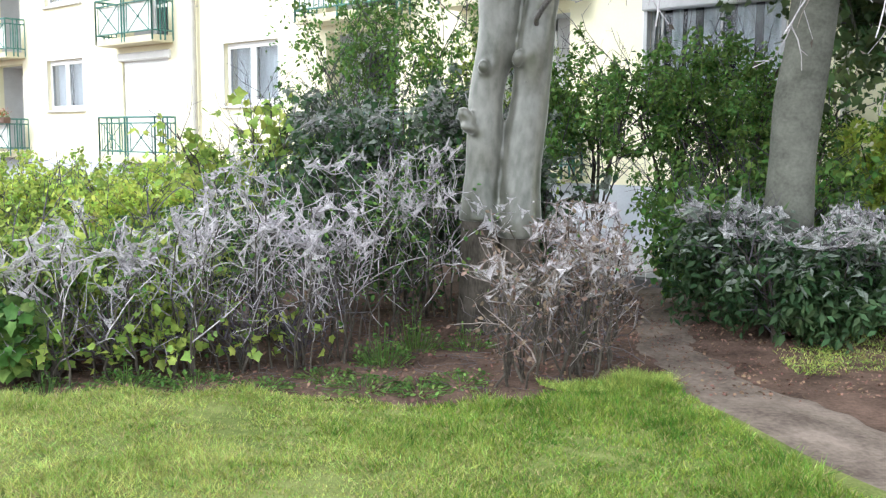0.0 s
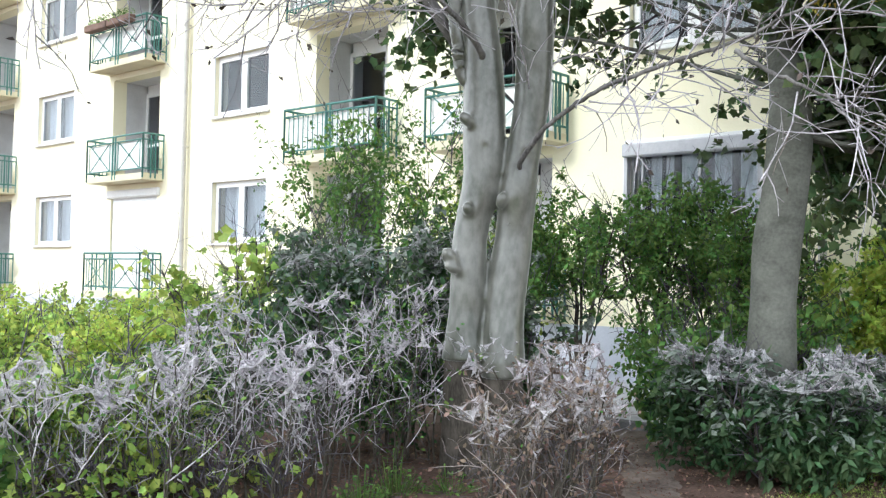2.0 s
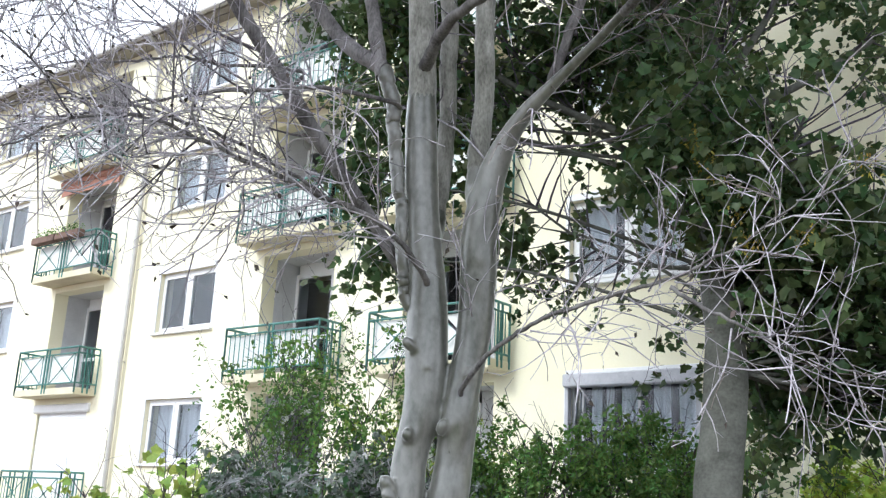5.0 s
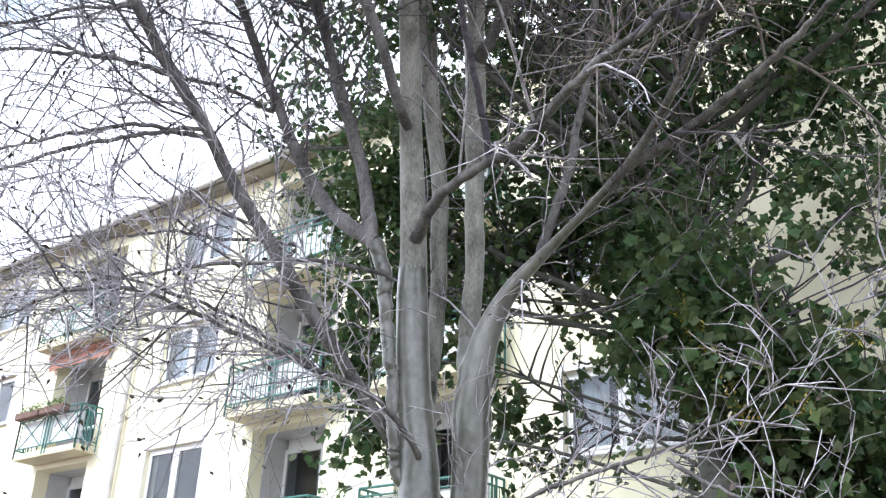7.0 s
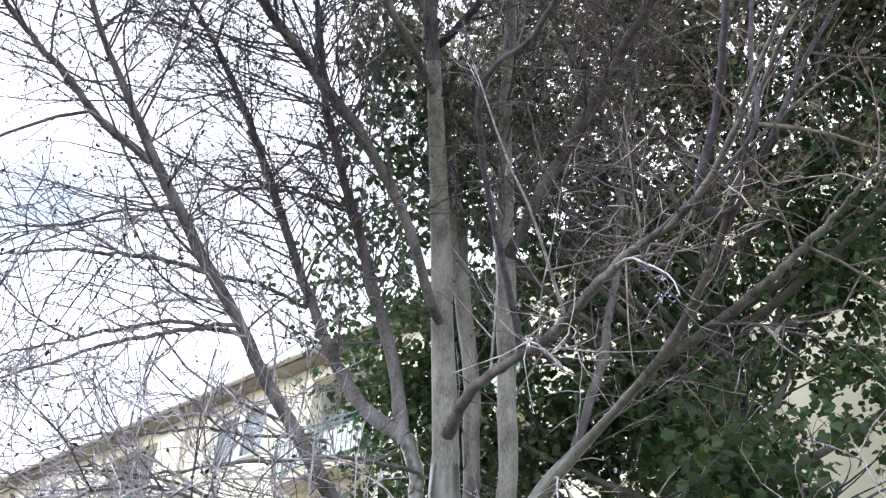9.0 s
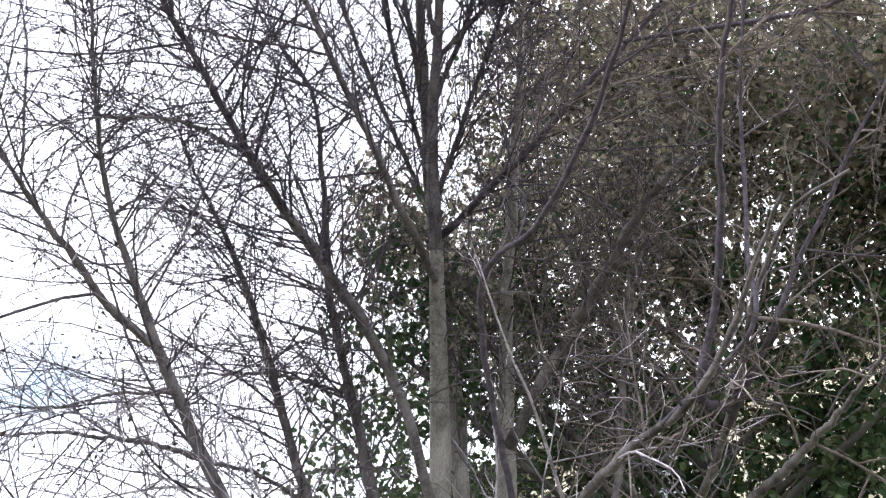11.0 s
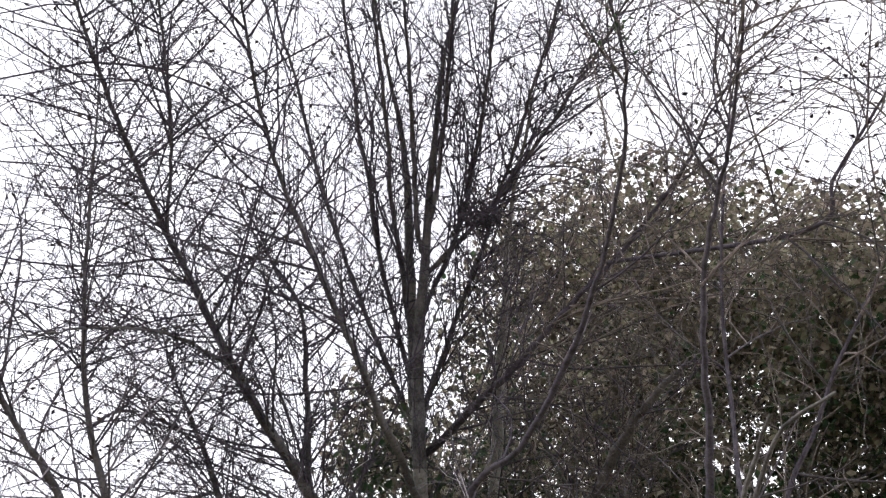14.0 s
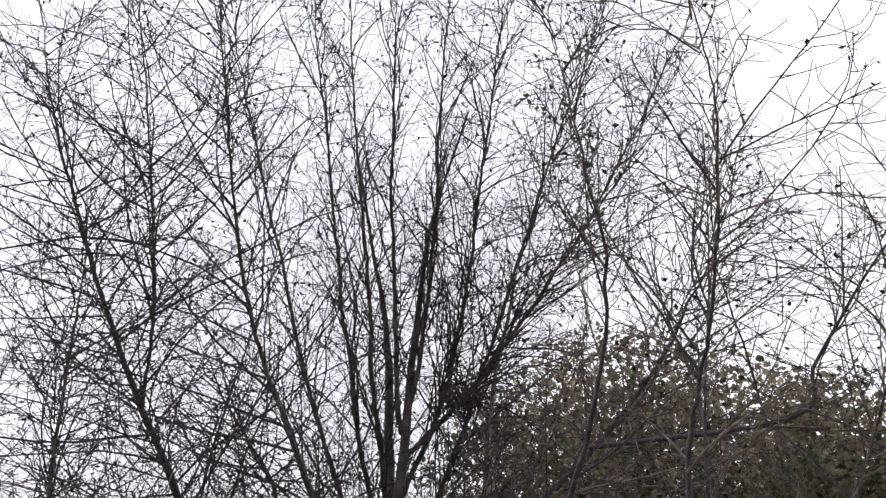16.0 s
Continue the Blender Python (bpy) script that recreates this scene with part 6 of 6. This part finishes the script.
def leafy_shrub(x, y, h, wide, count, size, shape, mat, label, group="", stems=7, silk=0, deep=None, grey=0, low=0.1, loose=False, bare=0.2, airy=-0.7, lay=0.6):
    deep = deep or wide
    ob = empty("shrub", (x, y, float(hill(np.array(x), np.array(y)))), label, "shrub", group)
    a = rng.uniform(0, 2 * np.pi, stems)
    out = rng.uniform(0.3, 0.9, stems)
    tops = np.stack([np.cos(a) * out * wide, np.sin(a) * out * deep, h * rng.uniform(0.55, 0.92, stems)], 1)
    t = np.linspace(0, 1, 8)[None, :, None]
    path = tops[:, None] * t * (np.array([0.15, 0.15, 0]) + np.array([0.85, 0.85, 1]) * t ** np.array([1.0, 1.0, 0.0])) + rng.normal(size=(stems, 8, 3)) * (0.09 if loose else 0.025) * np.linspace(0, 1, 8)[None, :, None]
    path[:, 0, 2] = -0.04
    rad = rng.uniform(0.010, 0.02, stems)[:, None] * np.linspace(1, 0.35, 8)[None] * (0.55 if loose else 0.6 + 0.3 * h)
    for i in range(stems):
        put("stem", raw_mesh("stem", *tubes(path[i:i + 1], rad[i:i + 1], 6), smooth=True), M_BARK, ob)
    b1, r1 = sprout(path, rad, 9, (0.2 * h, 0.45 * h), (0.004, 0.008), 0.8, 0.25, 0.2, 0.14, 6, bare, 1.0, 0.4)
    b2, r2 = shoots(b1, r1, 5, (0.12, 0.36), (30, 65), 0.1, 0.6, 0.08, 4, 0.2, thin=(0.0016, 0.004), taper=0.6)
    put("branch_tangle", raw_mesh("branch_tangle", *tubes(b1, r1, 3)), M_TWIG, ob, kind="stuff")
    put("twig_tangle", raw_mesh("twig_tangle", *tubes(b2, r2, 3)), M_TWIG, ob, kind="stuff")
    tw = np.concatenate([b2[:, 1:].reshape(-1, 3), b1[:, 3:].reshape(-1, 3)])
    p1 = tw[rng.integers(0, len(tw), count)] + rng.normal(size=(count, 3)) * 0.025
    blobs = []
    for i in range(9):
        an = rng.uniform(0, 2 * np.pi)
        zz = (rng.uniform(0.25, 0.72) if lay < 1.1 else rng.uniform(0.14, 0.6)) * h
        rr = rng.uniform(0.32, 0.5)
        blobs.append((math.cos(an) * wide * 0.55, math.sin(an) * deep * 0.55, zz, 1.0, wide * rr * 1.1, deep * rr * 1.1, h * rr * 0.62))
    p2, d2 = blob_points(count, blobs, 0.5)
    share = 7 if lay < 1.1 else 5
    p = p1 if loose else np.concatenate([p1[: count * share // 10], p2[: count * (10 - share) // 10]])
    p = p[p[:, 2] > low]
    k = 6.5 / max(h, 1.0)
    hole = np.sin(p[:, 0] * k * 1.3 + x * 5) * np.sin(p[:, 1] * k + y * 3) + 0.8 * np.sin(p[:, 2] * k * 1.2 + p[:, 0] * k + x) * np.sin(p[:, 0] * k * 2.1 - p[:, 2] * k)
    p = p[hole > (airy if not loose else -9)]
    lid = h * (0.87 + 0.13 * np.sin(p[:, 0] * 4.3 / wide + x * 3) * np.sin(p[:, 1] * 3.9 / deep + y * 2))
    p[:, 2] = np.where(p[:, 2] > lid, lid - rng.random(len(p)) ** 2 * 0.35 * h, p[:, 2])
    n = len(p)
    out_way = unit(p - np.array([0, 0, h * 0.35]))
    dusted = (rng.random(n) < grey * np.clip((p[:, 2] / h - 0.35) * 2.2, 0, 1)) if grey else np.zeros(n, bool)
    nrm = out_way * 0.5 + np.array([0, 0, lay])
    put("leaves", raw_mesh("leaves", *fan(*leaves(p[~dusted], size, shape, nrm[~dusted], 0.4, 0.9))), mat, ob, kind="stuff")
    if grey:
        put("leaves", raw_mesh("leaves", *fan(*leaves(p[dusted], size, shape, nrm[dusted], 0.62, 0.9))), M_LEAF_GREY, ob, "leaves greyed by silk", kind="stuff")
    if silk:
        hi = p[p[:, 2] > h * 0.74]
        sheet_mesh, strand_mesh = webs(hi + np.array([0, 0, 0.02]), silk // 5, 0.22, 0.05, 0.0022)
        put("silk", raw_mesh("silk", *sheet_mesh, smooth=True), M_SILK_TOP, ob, "silk webs on top", kind="stuff")
        put("silk", raw_mesh("silk", *strand_mesh, smooth=True), M_SILKTWIG, ob, "pale silk strands", kind="stuff")
        put("silk", raw_mesh("silk", *veils(hi + np.array([0, 0, 0.03]), silk // 3, 0.2), smooth=True), M_SILK_TOP, ob, "thick silk mats on top", kind="stuff")
    return ob


# webbed hedge at the lawn's edge
for x, y, h, sp in ((-2.42, 5.88, 0.98, 0.34), (-2.05, 5.98, 1.02, 0.36), (-1.70, 6.12, 1.08, 0.36), (-1.36, 6.28, 1.20, 0.38), (-1.00, 6.38, 1.14, 0.38), (-0.72, 6.60, 1.05, 0.32)):
    webbed_shrub(x, y, h, sp, 9, 160 if x < -1.6 else 50, 260)
for x, y, h, sp in ((-1.75, 6.9, 1.30, 0.45), (-1.25, 7.15, 1.50, 0.5), (-0.75, 7.3, 1.52, 0.5), (-0.30, 7.4, 1.45, 0.45), (-0.05, 7.95, 1.55, 0.45), (-2.3, 6.7, 1.1, 0.45)):
    webbed_shrub(x, y, h * 0.97, sp, 7, 420, 130, "taller webbed shrubs")
# the webbed bush at the path
for x, y, h, sp, br in ((0.46, 5.98, 0.90, 0.40, True), (0.82, 6.12, 0.98, 0.36, True), (1.04, 6.30, 0.98, 0.30, True), (0.78, 6.55, 1.10, 0.40, True), (1.02, 6.7, 1.08, 0.28, False)):
    webbed_shrub(x, y, h * 0.97, sp, 11, 10, 260, "webbed bush at the path", br)

# silk-topped leafy shrubs round the maple's foot
for x, y, h, w in ((2.32, 7.9, 1.18, 0.44), (2.55, 7.25, 0.98, 0.46), (2.98, 7.2, 0.96, 0.46), (3.35, 7.55, 1.08, 0.46), (3.85, 7.75, 1.08, 0.5), (4.5, 8.1, 1.15, 0.6)):
    leafy_shrub(x, y, h, w * 1.12, 3800, (0.06, 0.115), SLIP * np.array([1.05, 1.0]), M_LEAF_DARK, "dark green leafy shrub veiled in grey silk", "silk-topped shrubs", 8, 750, grey=0.6, low=0.02, airy=-0.5, lay=1.2, bare=0.06)
for x, y, h, w in ((2.32, 8.6, 1.25, 0.40), (2.75, 9.1, 1.4, 0.5), (3.3, 9.2, 1.6, 0.6)):
    leafy_shrub(x, y, h, w, 2300, (0.05, 0.11), SLIP * np.array([1.8, 1.0]), M_LEAF_MID, "green leafy shrub beside the path", "path shrubs")
# tall green shrubs before the house
for x, y, h, w in ((1.0, 10.9, 2.4, 0.6), (1.7, 10.6, 2.7, 0.8), (2.5, 10.5, 2.85, 0.7), (3.15, 10.3, 3.0, 0.75), (3.8, 10.7, 2.7, 0.7)):
    leafy_shrub(x, y, h, w, 9000, (0.04, 0.09), SLIP * np.array([1.4, 1.0]), M_LEAF_MID, "tall bright green shrub with thin stems", "tall shrubs", low=1.35 if x < 2.2 else 0.4, bare=0.6 if x < 2.2 else 0.25, airy=-0.3, lay=1.0)
# beyond the maple, sunlight is put into the yellow-green leaf colour
for x, y, h, w, mat in ((5.05, 10.9, 2.05, 0.7, M_LEAF_SUNLIT), (5.75, 10.7, 2.35, 0.8, M_LEAF_SUNLIT), (6.5, 10.9, 2.6, 0.9, M_LEAF_SUNLIT), (4.3, 9.3, 0.95, 0.7, M_LEAF_DARK), (5.2, 9.2, 1.1, 0.8, M_LEAF_DARK)):
    leafy_shrub(x, y, h, w, 5200 if mat is M_LEAF_SUNLIT else 2600, (0.06, 0.13), TRIFOLD, mat, "sunlit yellow-green leafy garden shrub" if mat is M_LEAF_SUNLIT else "shaded dark green leafy shrub", "shrubs beyond the maple")
# sunlit hedge on the far side of the lawn; sunlight brightens its leaf colours
for i, (x, y, h) in enumerate(((-7.6, 12.6, 1.3), (-6.7, 12.2, 1.35), (-5.8, 12.0, 1.4), (-4.9, 11.8, 1.4), (-4.0, 11.6, 1.42), (-3.2, 11.5, 1.42), (-2.5, 11.0, 1.5), (-5.4, 10.4, 1.25), (-4.3, 10.0, 1.2), (-3.3, 9.6, 1.2))):
    leafy_shrub(x, y, h, 0.75, 3000, (0.04, 0.095), SMALL, M_LEAF_SUNLIT if i % 2 else M_LEAF_LIGHT, "sunlit light green hedge shrub", "sunlit hedge")
# bigger-leaved young maples and dusty shrubs in the middle
for x, y, h, w, n, mat in ((-2.35, 10.1, 1.85, 0.6, 420, M_LEAF_LIGHT), (-1.75, 9.6, 2.15, 0.5, 260, M_LEAF_LIGHT), (-1.2, 9.4, 1.9, 0.6, 500, M_LEAF_MID)):
    leafy_shrub(x, y, h, w, int(n * 1.4), (0.06, 0.125), MAPLE, mat, "young maple with large light green leaves", "young maples", 5)
for x, y, h, w in ((-2.2, 7.7, 1.05, 0.5), (-1.6, 7.9, 1.2, 0.5), (-1.0, 8.0, 1.3, 0.5), (-0.4, 8.1, 1.3, 0.45)):
    leafy_shrub(x, y, h, w, 2400, (0.035, 0.08), SMALL, M_LEAF_DARK, "dark green shrub standing behind the webbed hedge", "inner shrubs", 7)
for x, y, h, w in ((-0.95, 8.8, 1.75, 0.6), (-0.35, 8.9, 1.85, 0.6), (0.25, 9.2, 1.75, 0.55), (0.75, 9.0, 1.35, 0.5)):
    leafy_shrub(x, y, h * 1.2, w * 1.1, 4800, (0.045, 0.10), SLIP * np.array([1.7, 1.0]), M_LEAF_DARK, "dense green shrub dusted with silk", "dusty shrubs", 7, 260, grey=0.6)
# thin-leaved tall shrub before the balconies
for x, y, h, w in ((-1.1, 12.0, 3.9, 0.9), (-0.2, 12.2, 4.0, 0.9), (0.6, 12.4, 3.2, 0.7)):
    leafy_shrub(x, y, h, w * 1.1, 4600, (0.04, 0.08), OVAL, M_LEAF_LIGHT if x > 0 else M_LEAF_MID, "tall thin-leaved shrub with open twigs", "open shrubs", 8, loose=True, low=0.8)
for x, y, h, w in ((-2.75, 6.45, 1.0, 0.42), (-2.3, 6.6, 0.95, 0.42), (-1.85, 6.85, 0.95, 0.42), (-2.95, 5.95, 0.6, 0.3)):
    leafy_shrub(x, y, h, w, 1900, (0.04, 0.085), OVAL, M_LEAF_LIGHT, "light green shrub showing through the webbed hedge", "inner light shrubs", 6)
for x, y, h, w in ((-2.55, 5.92, 0.55, 0.28), (-2.15, 6.0, 0.5, 0.28), (-1.75, 6.13, 0.52, 0.3), (-1.35, 6.3, 0.5, 0.3), (-1.0, 6.45, 0.5, 0.3)):
    leafy_shrub(x, y, h, w, 150 if x < -1.5 else 60, (0.035, 0.08), MAPLE, M_LEAF_LIGHT, "low light green growth between the webbed stems", "low growth", 6, low=0.03)
# leaves at the hedge's left end and low herbs
for x, y, h, w in ((-2.72, 5.92, 0.62, 0.28), (-3.05, 6.25, 0.8, 0.4), (-3.1, 6.9, 0.75, 0.45), (-2.6, 7.4, 0.8, 0.45), (-3.6, 6.6, 0.75, 0.45)):
    leafy_shrub(x, y, h, w, 1000, (0.06, 0.13), MAPLE, M_LEAF_MID, "green large-leaved shrub at the hedge end", "hedge-end shrubs", 6)


def herb(x, y, r, h, count, mat, label):
    ob = empty("herb", (x, y, float(hill(np.array(x), np.array(y)))), label, "herb", "low herbs")
    a, q = rng.uniform(0, 2 * np.pi, count), np.sqrt(rng.random(count)) * r
    p = np.stack([np.cos(a) * q, np.sin(a) * q, rng.uniform(0.02, h, count) * (1.1 - q / r)], 1)
    foot = p * np.array([0.6, 0.6, 0])
    put("stalk_tangle", raw_mesh("stalk_tangle", *tubes(np.stack([foot, (foot + p) / 2, p], 1), np.full((count, 3), 0.0018), 3)), M_LEAF_MID, ob, kind="stuff")
    put("leaves", raw_mesh("leaves", *fan(*leaves(p, (0.018, 0.042), OVAL))), mat, ob, kind="stuff")


for x, y, r, h, n in ((-0.42, 6.55, 0.22, 0.32, 90), (-0.2, 6.9, 0.2, 0.4, 80), (-1.95, 5.78, 0.22, 0.18, 80), (-1.55, 5.85, 0.25, 0.12, 90), (-0.5, 5.85, 0.25, 0.1, 80),
                      (-0.15, 5.78, 0.2, 0.1, 60), (0.12, 6.0, 0.22, 0.1, 70), (-2.4, 5.65, 0.25, 0.14, 70), (-1.1, 5.75, 0.2, 0.08, 50), (0.2, 7.0, 0.2, 0.25, 60), (-0.75, 6.1, 0.2, 0.1, 50)):
    herb(x, y, r * 1.15, h, int(n * 1.8), M_LEAF_MID, "small green herb on bare soil")


def bird_nest():
    ob = empty("bird_nest", (0.29, 4.32, 10.01), "dark twig nest in the bare crown", "nest")
    n = 120
    a = rng.uniform(0, 2 * np.pi, n)
    q = np.sqrt(rng.random(n)) * 0.13
    p = np.stack([np.cos(a) * q * 1.5, np.sin(a) * q * 0.9, rng.normal(size=n) * 0.045], 1)
    d = np.stack([-np.sin(a) * 1.6, np.cos(a), rng.normal(size=n) * 0.4], 1) + rng.normal(size=(n, 3)) * 0.5
    d = unit(d) * rng.uniform(0.04, 0.2, n)[:, None]
    put("stick_heap", raw_mesh("stick_heap", *tubes(np.stack([p - d, p, p + d * 0.9], 1), np.full((n, 3), 0.004), 4)), M_TWIG, ob, kind="stuff")


bird_nest()
